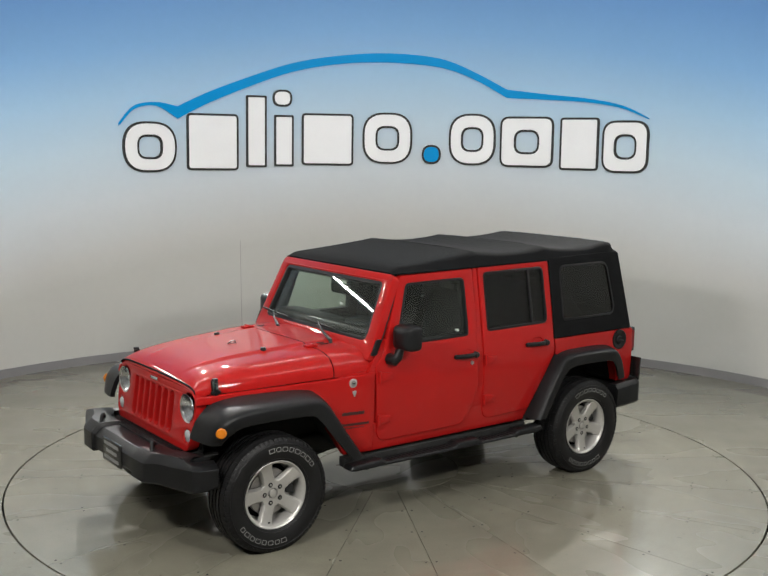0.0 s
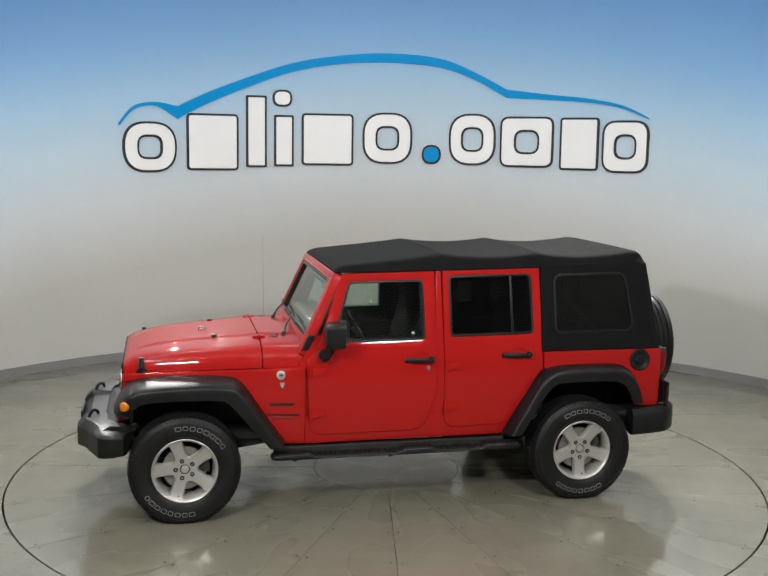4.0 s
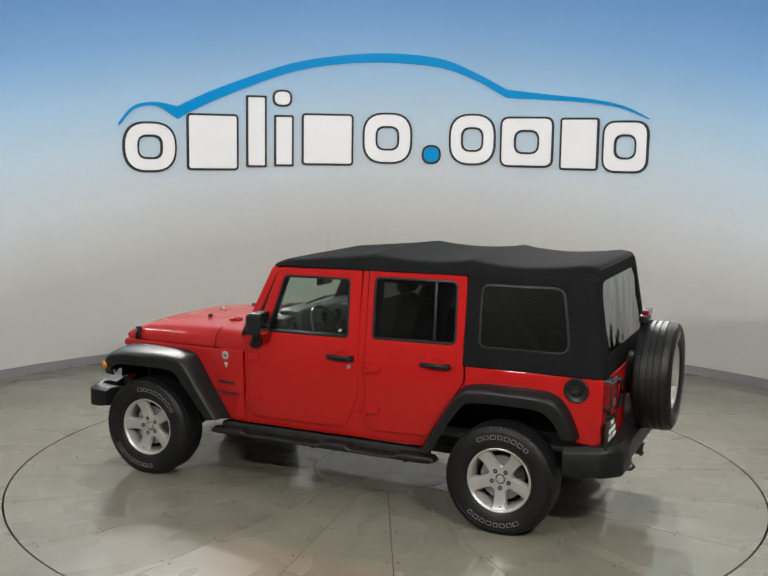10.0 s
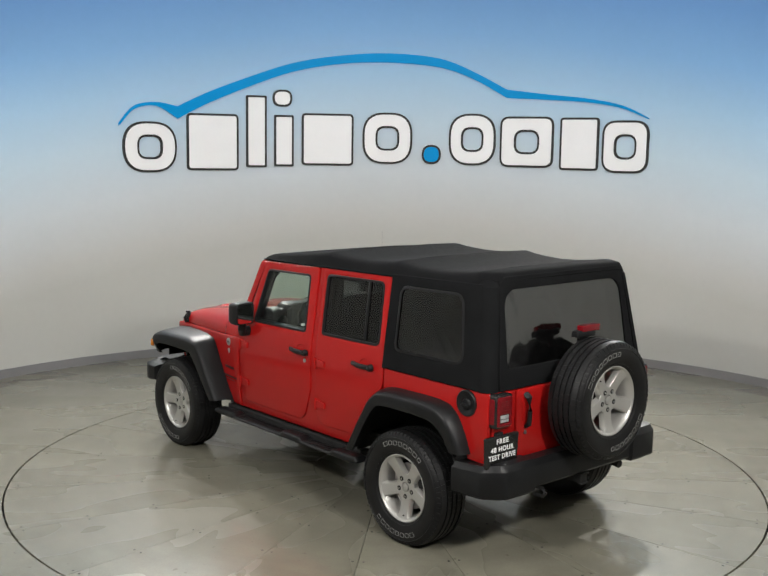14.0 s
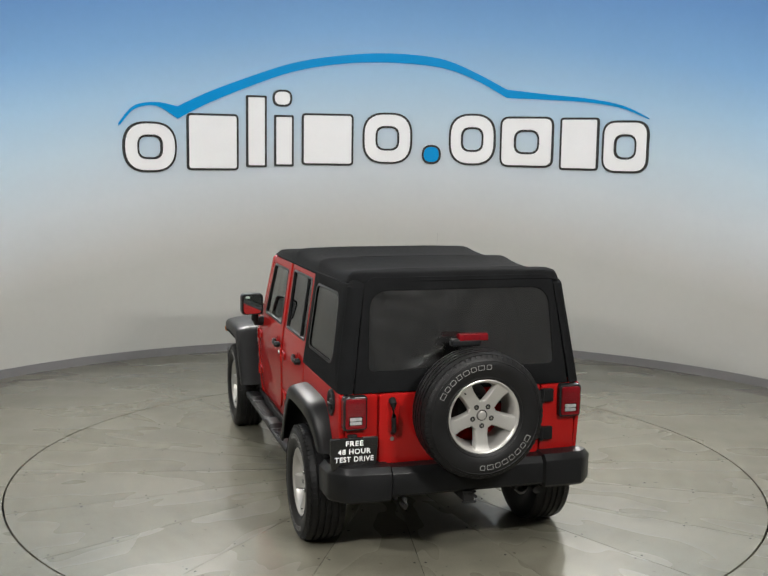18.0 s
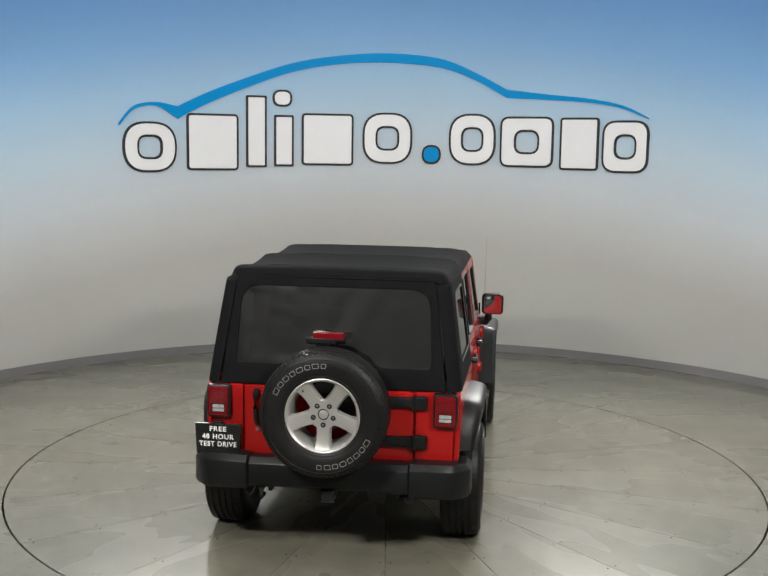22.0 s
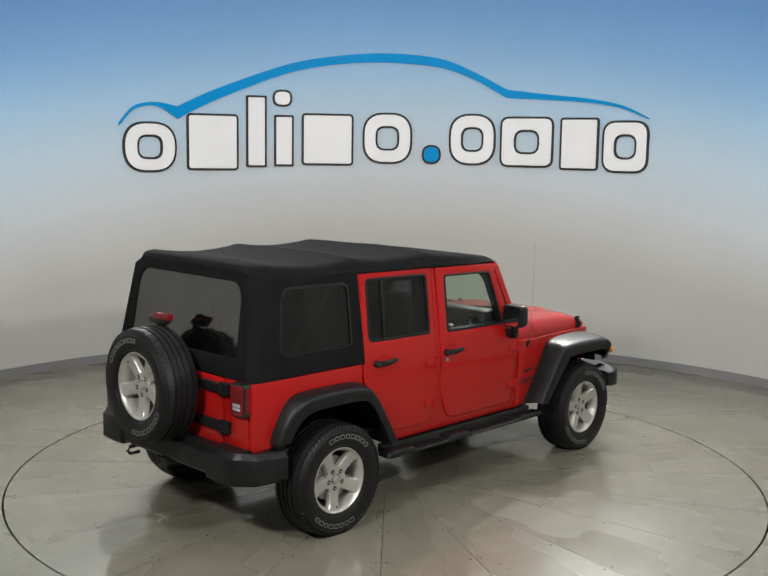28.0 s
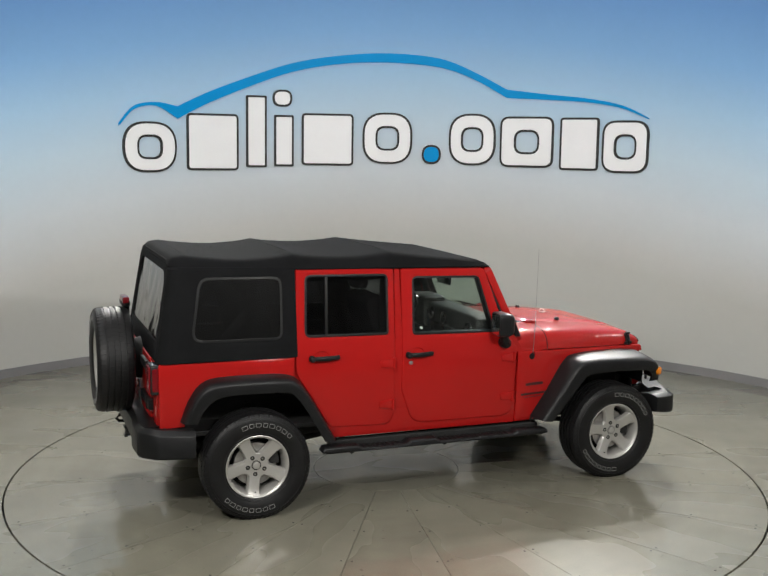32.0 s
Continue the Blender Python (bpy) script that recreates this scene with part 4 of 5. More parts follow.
rbox(bm, -1.995, skin(-1.96, 1.057) + 0.01, 1.043, -1.927, skin(-1.96, 1.057) + 0.024, 1.057, 0.005)
cpart("fuel_cap", bm, M_PLASTIC, filler)
bm = bmesh.new()
lathe(bm, [(0.026, 0.0), (0.024, 0.012), (0.012, 0.03), (0.006, 0.05)], 14, lambda u, v, w: (0.752 + u, -(skin(0.752, 1.03) - 0.004 + w * 0.7), 1.030 + v + w * 0.8))
ant = cpart("aerial", bm, M_PLASTIC, None, "thin whip aerial on the wing")
bm = bmesh.new()
tube(bm, [(0.752, -0.825, 1.045), (0.755, -0.84, 1.30), (0.762, -0.845, 1.88)], [0.0026, 0.002, 0.0015], 6)
cpart("mast", bm, M_STEEL, ant)

# ---- soft top ----
TOP_ZK = [(-2.052, 1.785), (-2.042, 1.826), (-2.016, 1.865), (-1.975, 1.876), (-1.925, 1.881), (-1.80, 1.864), (-1.53, 1.842), (-1.28, 1.857), (-1.155, 1.878), (-1.03, 1.860), (-0.78, 1.846),
         (-0.53, 1.859), (-0.405, 1.875), (-0.25, 1.854), (0.0, 1.827), (0.20, 1.807), (0.33, 1.794), (0.38, 1.775), (0.40, 1.758)]
TOP_Z = [tuple(p) for p in spline(TOP_ZK, 4, (4, 8, 12))]


def round_in(x, y):
    """How far the rear corners curve forwards."""
    return 0.060 * min(1.0, max(0.0, (-1.80 - x) / 0.24)) * min(1.0, max(0.0, (abs(y) - 0.55) / 0.135)) ** 2


bm = bmesh.new()
rows = []
for x in [0.402, 0.398, 0.38, 0.33, 0.2, 0.1, 0.0, -0.1, -0.2, -0.3, -0.36, -0.39, -0.405, -0.42, -0.45, -0.52, -0.6, -0.7, -0.8, -0.9, -1.0, -1.08, -1.13, -1.155, -1.18, -1.24, -1.35, -1.5, -1.65, -1.78, -1.86, -1.91, -1.925, -1.95, -1.98, -2.005, -2.022, -2.034, -2.044]:
    zc = ramp_at(x, TOP_Z)
    low = 1.742 + 0.022 * min(1, max(0, (0.35 - x) / 1.5))
    sag = 0.006 * math.sin(x * 9.0)
    k = 0.008 - 0.022 * min(1.0, max(0.0, (-1.90 - x) / 0.12))
    low += 0.035 * min(1.0, max(0.0, (-1.96 - x) / 0.08))
    k -= 0.022 * min(1.0, max(0.0, (x - 0.22) / 0.15))
    up = lambda f: low + (zc - low) * f
    d = tail_in(x) + 0.045 * min(1.0, max(0.0, (-1.96 - x) / 0.084)) ** 2
    half = [(skin(0, low) - d + k - 0.002, low), (skin(0, low) - d + k + 0.002, low + 0.010), (0.716 - d + 0.6 * min(0, k), up(0.42)), (0.704 - d + 0.6 * min(0, k), up(0.68)), (0.684 - d, up(0.86)), (0.650 - d, up(0.95)), (0.59 - d, up(0.985)), (0.40, zc - 0.001 + sag * 0.3), (0.2, zc + sag * 0.4), (0.0, zc + sag * 0.5)]
    row = [(x + round_in(x, y), y, max(z, low)) for y, z in half]
    rows.append(row + [(x, -y, z) for _, y, z in row[-2::-1]])
loft(bm, rows, caps=True)
top = cpart("roof_cover", bm, M_FABRIC, None, "black fabric roof stretched over bows", 50)
for xb in (-0.405, -1.155, -1.925):
    bm = bmesh.new()
    z0 = ramp_at(xb, TOP_Z)
    tube(bm, [(xb, y, z0 - 0.001 - 0.018 * (abs(y) / 0.635) ** 6) for y in [k * 0.0795 for k in range(-8, 9)]], 0.005, 6)
    cpart("seam", bm, M_FABRIC, top, "stitched seam ridge")
QWIN = rpoly([(-1.275, 1.288, 0.05), (-1.268, 1.708, 0.06), (-1.835, 1.716, 0.08), (-1.902, 1.292, 0.07)], 6)
XR = lambda z: -2.137 + max(0.0, z - 1.15) * 0.155
BACKWIN = rpoly([(-0.622, 1.275, 0.04), (0.622, 1.275, 0.04), (0.598, 1.762, 0.13), (-0.598, 1.762, 0.13)], 8)
for side, s in SIDES:
    bm = bmesh.new()
    plate(bm, rpoly([(-1.158, 1.146), (-2.070, 1.146), (-2.002, 1.60), (-1.972, 1.80), (-1.158, 1.785)]), [QWIN], -0.02, 0.010, 0.004)
    slices(bm, 2, (1.16, 1.25))
    slices(bm, 0, (-1.3, -1.5, -1.7, -1.9))
    for v in bm.verts:
        v.co.y = s * (skin(v.co.x, v.co.z) + v.co.y + 0.003 * noise.noise(v.co * 3))
    sc = cpart("side_curtain", bm, M_FABRIC, None, "black fabric side curtain", 50)
    bm = bmesh.new()
    plate(bm, inset(QWIN if area2(QWIN) > 0 else QWIN[::-1], -0.012), [inset(QWIN if area2(QWIN) > 0 else QWIN[::-1], 0.006)], 0.010, 0.0125, 0.001)
    for v in bm.verts:
        v.co.y = s * (skin(v.co.x, v.co.z) + v.co.y)
    cpart("window_welt", bm, M_PLASTIC, sc, "stitched black welt")
    pane("vinyl_window", QWIN, M_VINYL, 0.004, s, sc, "dark tinted vinyl window")
    bm = bmesh.new()
    R = 0.078
    fold = []
    for z in (1.146, 1.2, 1.25, 1.35, 1.45, 1.55, 1.65, 1.72, 1.76, 1.785, 1.81, 1.83):
        tuck = 0.9 * max(0.0, z - 1.785)
        cx, cy = XR(z) - 0.010 + R + tuck, skin(-2.05, z) + 0.010 - R - tuck
        arc = [(r, radians(a)) for r, angles in ((R, range(-6, 97, 6)), (R - 0.018, range(96, -7, -6))) for a in angles]
        fold.append([(cx - r * math.cos(a), s * (cy + r * math.sin(a)), z) for r, a in arc])
    loft(bm, fold, closed=True, caps=True)
    cpart("corner_fold", bm, M_FABRIC, sc, "rounded fabric corner")
bm = bmesh.new()
plate(bm, rpoly([(-0.715, 1.146), (0.715, 1.146), (0.645, 1.70), (0.632, 1.80, 0.03), (0.58, 1.845, 0.05), (-0.58, 1.845, 0.05), (-0.632, 1.80, 0.03), (-0.645, 1.70)]), [BACKWIN], 0.02, -0.010, 0.004,
      lambda u, v, w: (XR(v) + w, u, v))
slices(bm, 1, [k * 0.07 for k in range(-11, 12)])
rc = cpart("rear_curtain", bm, M_FABRIC, None, "black fabric rear curtain", 50)
bm = bmesh.new()
plate(bm, inset(BACKWIN, -0.005), (), 0.004, 0.0, 0.0, lambda u, v, w: (XR(v) + w, u, v))
slices(bm, 1, [-0.6 + k * 0.02 for k in range(61)])
slices(bm, 2, [1.295 + k * 0.02 for k in range(23)])
for v in bm.verts:
    y, z = v.co.y, v.co.z
    rim = min(1.0, (0.60 - abs(y)) / 0.06, (z - 1.28) / 0.05, (1.762 - z) / 0.05)
    if rim > 0:
        slack = 0.010 * noise.noise(Vector((y * 2.2, z * 1.6, 3.1)))
        folds = 0.0045 * noise.noise(Vector((y * 9.0 + z * 3.5, z * 2.6 - y, 7.7)))
        crease = 0.0035 * abs(noise.noise(Vector((y * 7.0 - z * 4.0, z * 5.0 + y * 2.0, 1.3))))
        v.co.x += rim * (slack + folds + crease)
rw = cpart("vinyl_window", bm, M_VINYL_BACK, rc, "large creased vinyl rear window")
rw.visible_shadow = False

# ---- tail: tailgate, lamps, spare wheel ----
bm = bmesh.new()
plate(bm, rect(-0.518, 0.690, 0.558, 1.140, 0.03), (), -2.125, -2.155, 0.008, lambda u, v, w: (w, u, v))
gate = cpart("tailgate", bm, M_RED, None, "red tailgate hinged at one side")
for y0, y1 in ((0.568, 0.768), (-0.768, -0.528)):
    bm = bmesh.new()
    plate(bm, rect(y0, 0.690, y1, 1.142, 0.02), (), -2.115, -2.150, 0.012, lambda u, v, w: (w, u, v))
    cpart("corner_panel", bm, M_RED)
for z in (1.075, 0.825):
    bm = bmesh.new()
    plate(bm, rpoly([(-0.605, z - 0.042, 0.008), (-0.53, z - 0.042, 0.006), (-0.52, z - 0.034, 0.006), (-0.20, z - 0.030, 0.006), (-0.20, z + 0.030, 0.006), (-0.52, z + 0.034, 0.006), (-0.53, z + 0.042, 0.006), (-0.605, z + 0.042, 0.008)]), (), -2.150, -2.182, 0.008,
          lambda u, v, w: (w, u, v))
    tube(bm, [(-2.178, -0.525, z - 0.046), (-2.178, -0.525, z + 0.046)], 0.012, 10)
    cpart("tailgate_hinge", bm, M_PLASTIC, gate, "black tailgate hinge strap")
bm = bmesh.new()
plate(bm, rect(0.432, 0.895, 0.512, 1.115, 0.025), (), -2.150, -2.158, 0.004, lambda u, v, w: (w, u, v))
cpart("handle_recess", bm, M_RED, gate)
bm = bmesh.new()
tube(bm, [(-2.155, 0.478, 1.10), (-2.185, 0.478, 1.085), (-2.195, 0.477, 1.0), (-2.185, 0.472, 0.91), (-2.155, 0.470, 0.895)], [0.024, 0.022, 0.015, 0.016, 0.017], 10)
cpart("tailgate_handle", bm, M_PLASTIC, gate, "black tailgate pull handle")
bm = bmesh.new()
lathe(bm, [(0.0001, 0.006), (0.012, 0.006), (0.014, 0.0)], 14, lambda u, v, w: (-2.155 - w, 0.474 + u, 0.855 + v))
cpart("tailgate_lock", bm, M_STEEL, gate)
for s in (-1, 1):
    bm = bmesh.new()
    cy = s * 0.718
    plate(bm, rect(-0.076, -0.106, 0.076, 0.106, 0.02), (), -2.100, -2.192, 0.012, lambda u, v, w: (w, cy + u, 1.035 + v))
    tl = cpart("tail_lamp", bm, M_BLACK, None, "red tail lamp in a black housing")
    bm = bmesh.new()
    plate(bm, rect(-0.064, -0.094, 0.064, 0.094, 0.016), [rect(-0.042, -0.072, 0.042, -0.018, 0.008)], -2.191, -2.202, 0.006, lambda u, v, w: (w, cy + u, 1.035 + v))
    for k in range(6):
        z = 1.03 + k * 0.014
        rib = bmesh.new()
        tube(rib, [(-2.2025, cy - 0.045, z), (-2.2025, cy + 0.045, z)], 0.0025, 6)
        cpart("lens_rib", rib, M_REDLENS, tl)
    cpart("red_lens", bm, M_REDLENS, tl, "red lens")
    bm = bmesh.new()
    plate(bm, rect(-2.180, 0.955, -2.118, 1.118, 0.014), (), s * 0.7935, s * 0.7975, 0.002, lambda u, v, w: (u, w, v))
    cpart("side_lens", bm, M_REDLENS, tl, "red lens on the lamp's side")
    bm = bmesh.new()
    for z0, z1 in ((-0.068, -0.048), (-0.044, -0.022)):
        plate(bm, rect(-0.038, z0, 0.038, z1, 0.006), (), -2.1925, -2.200, 0.003, lambda u, v, w: (w, cy + u, 1.035 + v))
    cpart("clear_lens", bm, M_CLEARLENS, tl, "clear reversing lens")
bm = bmesh.new()
plate(bm, rpoly([(0.585, 0.685, 0.012), (0.865, 0.685, 0.012), (0.875, 0.885, 0.012), (0.572, 0.885, 0.012)]), (), -2.172, -2.190, 0.004, lambda u, v, w: (w, u, v))
rbox(bm, -2.175, 0.70, 0.86, -2.13, 0.76, 0.90, 0.008)
sign_plate = cpart("plate_cover", bm, M_BLACK, None, "black plate with white words on a bracket")
bm = bmesh.new()
rbox(bm, -2.285, -0.05, 1.440, -2.225, 0.14, 1.485, 0.012)
rbox(bm, -2.265, 0.0, 1.30, -2.225, 0.08, 1.46, 0.01)
brake = cpart("brake_lamp_bracket", bm, M_PLASTIC, None, "black bracket over the spare wheel")


def words(text, size, loc, rot, material, parent, name="lettering", wide=1.0):
    cu = bpy.data.curves.new(name, "FONT")
    cu.body, cu.size, cu.align_x, cu.align_y, cu.extrude, cu.offset = text, size, "CENTER", "CENTER", 0.001, size * 0.022
    cu.space_character = 1.14
    tmp = bpy.data.objects.new(name, cu)
    scene.collection.objects.link(tmp)
    me = bpy.data.meshes.new_from_object(tmp.evaluated_get(bpy.context.evaluated_depsgraph_get()))
    bpy.data.objects.remove(tmp)
    bpy.data.curves.remove(cu)
    me.transform(Matrix.Translation(Vector(loc) - AXIS) @ rot @ Matrix.Diagonal((wide, 1, 1, 1)))
    me.materials.clear()
    me.materials.append(material)
    ob = new(name, me)
    ob.parent = parent
    return ob


BACKWARD = Matrix(((0, 0, -1, 0), (-1, 0, 0, 0), (0, 1, 0, 0), (0, 0, 0, 1)))
for text, z, wide in (("FREE", 0.850, 1.12), ("48 HOUR", 0.800, 1.02), ("TEST DRIVE", 0.752, 0.96)):
    words(text, 0.044, (-2.1915, 0.724, z), BACKWARD, M_WHITE, sign_plate, "lettering", wide)
bm = bmesh.new()
plate(bm, rect(-0.095, -0.022, 0.095, 0.022, 0.008), (), -2.24, -2.285, 0.006, lambda u, v, w: (w, u, 1.495 + v))
cpart("brake_lamp", bm, M_REDLENS, brake, "red high brake lamp")

# ---- wheels: axis along +y, face outwards at +y ----

def slim(bm):
    """Draw the rubber in to its loaded radius; the bead stays on the rim."""
    for v in bm.verts:
        r = math.hypot(v.co.x, v.co.z)
        k = (0.232 + (r - 0.232) * 0.955) / r if r > 0.232 else 1.0
        v.co.x, v.co.z = v.co.x * k, v.co.z * k
    return bm


def wheel(name, label):
    w = new(name)
    Y = lambda u, v, h: (u, h, v)
    bm = bmesh.new()
    lathe(bm, [(0.214, 0.098), (0.232, 0.112), (0.262, 0.126), (0.300, 0.134), (0.335, 0.134), (0.362, 0.127), (0.381, 0.115), (0.388, 0.100), (0.389, 0.06), (0.389, -0.06), (0.388, -0.100),
               (0.376, -0.120), (0.335, -0.134), (0.28, -0.13), (0.232, -0.112), (0.214, -0.098)], 72, Y)
    for r, h in ((0.246, 0.1205), (0.352, 0.132)):
        lathe(bm, [(r - 0.003, h - 0.001), (r, h + 0.0022), (r + 0.003, h - 0.001)], 72, Y)
    tyre = part("tyre", slim(bm), M_RUBBER, w, "black all-terrain tyre with raised grey lettering")
    bm = bmesh.new()
    n = 68
    for k in range(n):
        for row, (h0, h1, sh) in enumerate(((0.070, 0.112, 0.0), (0.024, 0.060, 0.5), (-0.016, 0.016, 0.25), (-0.060, -0.024, 0.5), (-0.112, -0.070, 0.0))):
            a = 2 * math.pi * (k + sh) / n
            d = 2 * math.pi / n * 0.488
            out = 0.3985
            q = []
            for r in (0.386, out):
                for aa, hh in ((a - d, h0), (a + d, h0 + 0.006), (a + d, h1), (a - d, h1 - 0.006)):
                    rr = r - (0.009 if abs(hh) > 0.105 else 0.0)
                    q.append(bm.verts.new((rr * math.cos(aa), hh, rr * math.sin(aa))))
            for f in ((4, 5, 6, 7), (0, 1, 5, 4), (1, 2, 6, 5), (2, 3, 7, 6), (3, 0, 4, 7)):
                bm.faces.new([q[i] for i in f])
        a = 2 * math.pi * k / n
        d = 2 * math.pi / n * 0.3
        q = [bm.verts.new((r * math.cos(aa), h, r * math.sin(aa))) for r, h in ((0.366, 0.124), (0.388, 0.112), (0.388, 0.1165), (0.366, 0.1295)) for aa in (a - d, a + d)]
        for f in ((4, 5, 7, 6), (0, 1, 7, 6), (2, 3, 5, 4), (0, 6, 4, 2), (1, 3, 5, 7)):
            try:
                bm.faces.new([q[i] for i in f])
            except ValueError:
                pass
    part("tread", slim(bm), M_RUBBER, tyre, "blocky tread")
    bm = bmesh.new()
    for mid, count, pitch in ((132, 8, 9.2), (312, 8, 9.2)):
        for k in range(count):
            a = radians(mid + (k - (count - 1) / 2) * pitch)
            h = 0.0255 * (0.42, 0.36, 0.40, 0.33)[(k + mid) % 4] * 2
            ring = rect(-h * 0.98, -0.016, h * 0.98, 0.016, 0.011 if k % 3 else 0.004, 4)
            hole = rect(-h * 0.98 + 0.0035, -0.0125, h * 0.98 - 0.0035, 0.0125, 0.0085 if k % 3 else 0.002, 4)
            plate(bm, ring, [hole], 0.131, 0.1358, 0.0, lambda u, v, w: ((0.313 + v) * math.cos(a + u / 0.313), w, (0.313 + v) * math.sin(a + u / 0.313)))
    tagged(part("side_marking", slim(bm), M_GREYLET, tyre, "raised grey outline blocks"), kind="stuff")
    bm = bmesh.new()
    lathe(bm, [(0.216, 0.100), (0.226, 0.106), (0.229, 0.110), (0.224, 0.112), (0.214, 0.106), (0.205, 0.088), (0.196, 0.03), (0.190, -0.05), (0.200, -0.10), (0.216, -0.104)], 64, Y)
    rim = part("rim", bm, M_ALLOY, w, "silver five-spoke alloy rim")
    bm = bmesh.new()
    lathe(bm, [(0.092, 0.040), (0.091, 0.067), (0.086, 0.0715), (0.036, 0.0725), (0.034, 0.068)], 40, Y)
    for k in range(5):
        a = math.pi / 2 + 2 * math.pi * k / 5
        ca, sa = math.cos(a), math.sin(a)
        P = lambda u, v, h: (u * ca - v * sa, h, u * sa + v * ca)
        rows = []
        for r, hw, h in ((0.050, 0.044, 0.0715), (0.085, 0.042, 0.0735), (0.12, 0.040, 0.078), (0.165, 0.042, 0.086), (0.195, 0.048, 0.094), (0.214, 0.060, 0.103)):
            rows.append([P(r, -hw - 0.006, h - 0.038), P(r, -hw, h - 0.008), P(r, -hw + 0.006, h - 0.001), P(r, -hw * 0.5, h), P(r, 0, h), P(r, hw * 0.5, h), P(r, hw - 0.006, h - 0.001), P(r, hw, h - 0.008), P(r, hw + 0.006, h - 0.038)])
        loft(bm, rows)
    part("spokes", bm, M_ALLOY, rim, "five broad silver spokes", 30)
    bm = bmesh.new()
    lathe(bm, [(0.0001, 0.0775), (0.021, 0.077), (0.027, 0.0745), (0.029, 0.062)], 28, Y)
    part("hub_cap", bm, M_ALLOY, rim)
    for k in range(5):
        a = math.pi / 2 + 2 * math.pi * (k + 0.5) / 5 - 2 * math.pi / 10
        bm = bmesh.new()
        cx, cz = 0.0635 * math.cos(a), 0.0635 * math.sin(a)
        # flat dark disc gives the shade of the recess round each nut
        lathe(bm, [(0.0165, 0.066), (0.016, 0.0742), (0.0001, 0.0746)], 16, lambda u, v, h: (cx + u, h, cz + v))
        part("nut_recess_disc", bm, M_DARKMETAL, rim, "dark disc for the shaded nut recess")
        bm = bmesh.new()
        lathe(bm, [(0.0001, 0.081), (0.006, 0.081), (0.0088, 0.077), (0.0088, 0.066)], 6, lambda u, v, h: (cx + u, h, cz + v))
        part("wheel_nut", bm, M_CHROME, rim)
    bm = bmesh.new()
    a = radians(-58)
    tube(bm, [(0.200 * math.cos(a), 0.07, 0.200 * math.sin(a)), (0.186 * math.cos(a), 0.10, 0.186 * math.sin(a))], 0.005)
    part("valve", bm, M_RUBBER, rim)
    return w


def brake_set(w):
    bm = bmesh.new()
    lathe(bm, [(0.06, 0.03), (0.155, 0.03), (0.157, 0.012), (0.157, 0.0), (0.06, 0.0)], 40, lambda u, v, h: (u, h, v))
    d = part("brake_disc", bm, M_STEEL, w, "worn steel brake disc")
    bm = bmesh.new()
    lathe(bm, [(0.0001, -0.02), (0.185, -0.02), (0.19, -0.05)], 32, lambda u, v, h: (u, h, v))
    part("backplate", bm, M_GAP, d)
    bm = bmesh.new()
    plate(bm, [(r * math.cos(radians(t)), r * math.sin(radians(t))) for r, ts in ((0.175, range(150, 211, 10)), (0.10, range(210, 149, -10))) for t in ts], (), -0.01, 0.046, 0.008, lambda u, v, h: (u, h, v))
    part("caliper", bm, M_DARKMETAL, d)


road = wheel("wheel", "road wheel")
spare_src = copy_thing(road, Matrix.Identity(4))
brake_set(road)
WHEELS = [(1.4735, 0.80, 0, 18), (-1.4735, 0.80, 0, 36), (1.4735, -0.80, 180, 10), (-1.4735, -0.80, 180, 28)]
for i, (x, y, turn, spin) in enumerate(WHEELS):
    m = pose(x - AXIS.x, y - AXIS.y, 0.393 - AXIS.z, 0, 0, turn) @ pose(0, 0, 0, 0, spin, 0)
    if i:
        ob = copy_thing(road, m)
    else:
        ob = road
        ob.matrix_basis = m
    ob.parent = car
spare_src.matrix_basis = pose(-2.363 - AXIS.x, -0.004, 1.045 - AXIS.z, 0, 0, 90) @ pose(0, 0, 0, 0, 252, 0)
spare_src.location.y = -0.004 - AXIS.y
spare_src.parent = car
spare_src.name = "spare_wheel"
bm = bmesh.new()
lathe(bm, [(0.0001, -2.29), (0.10, -2.29), (0.13, -2.25), (0.16, -2.15)], 24, lambda u, v, w: (w, -0.004 + u, 1.045 + v))
cpart("spare_carrier", bm, M_DARKMETAL, None, "black spare wheel carrier")

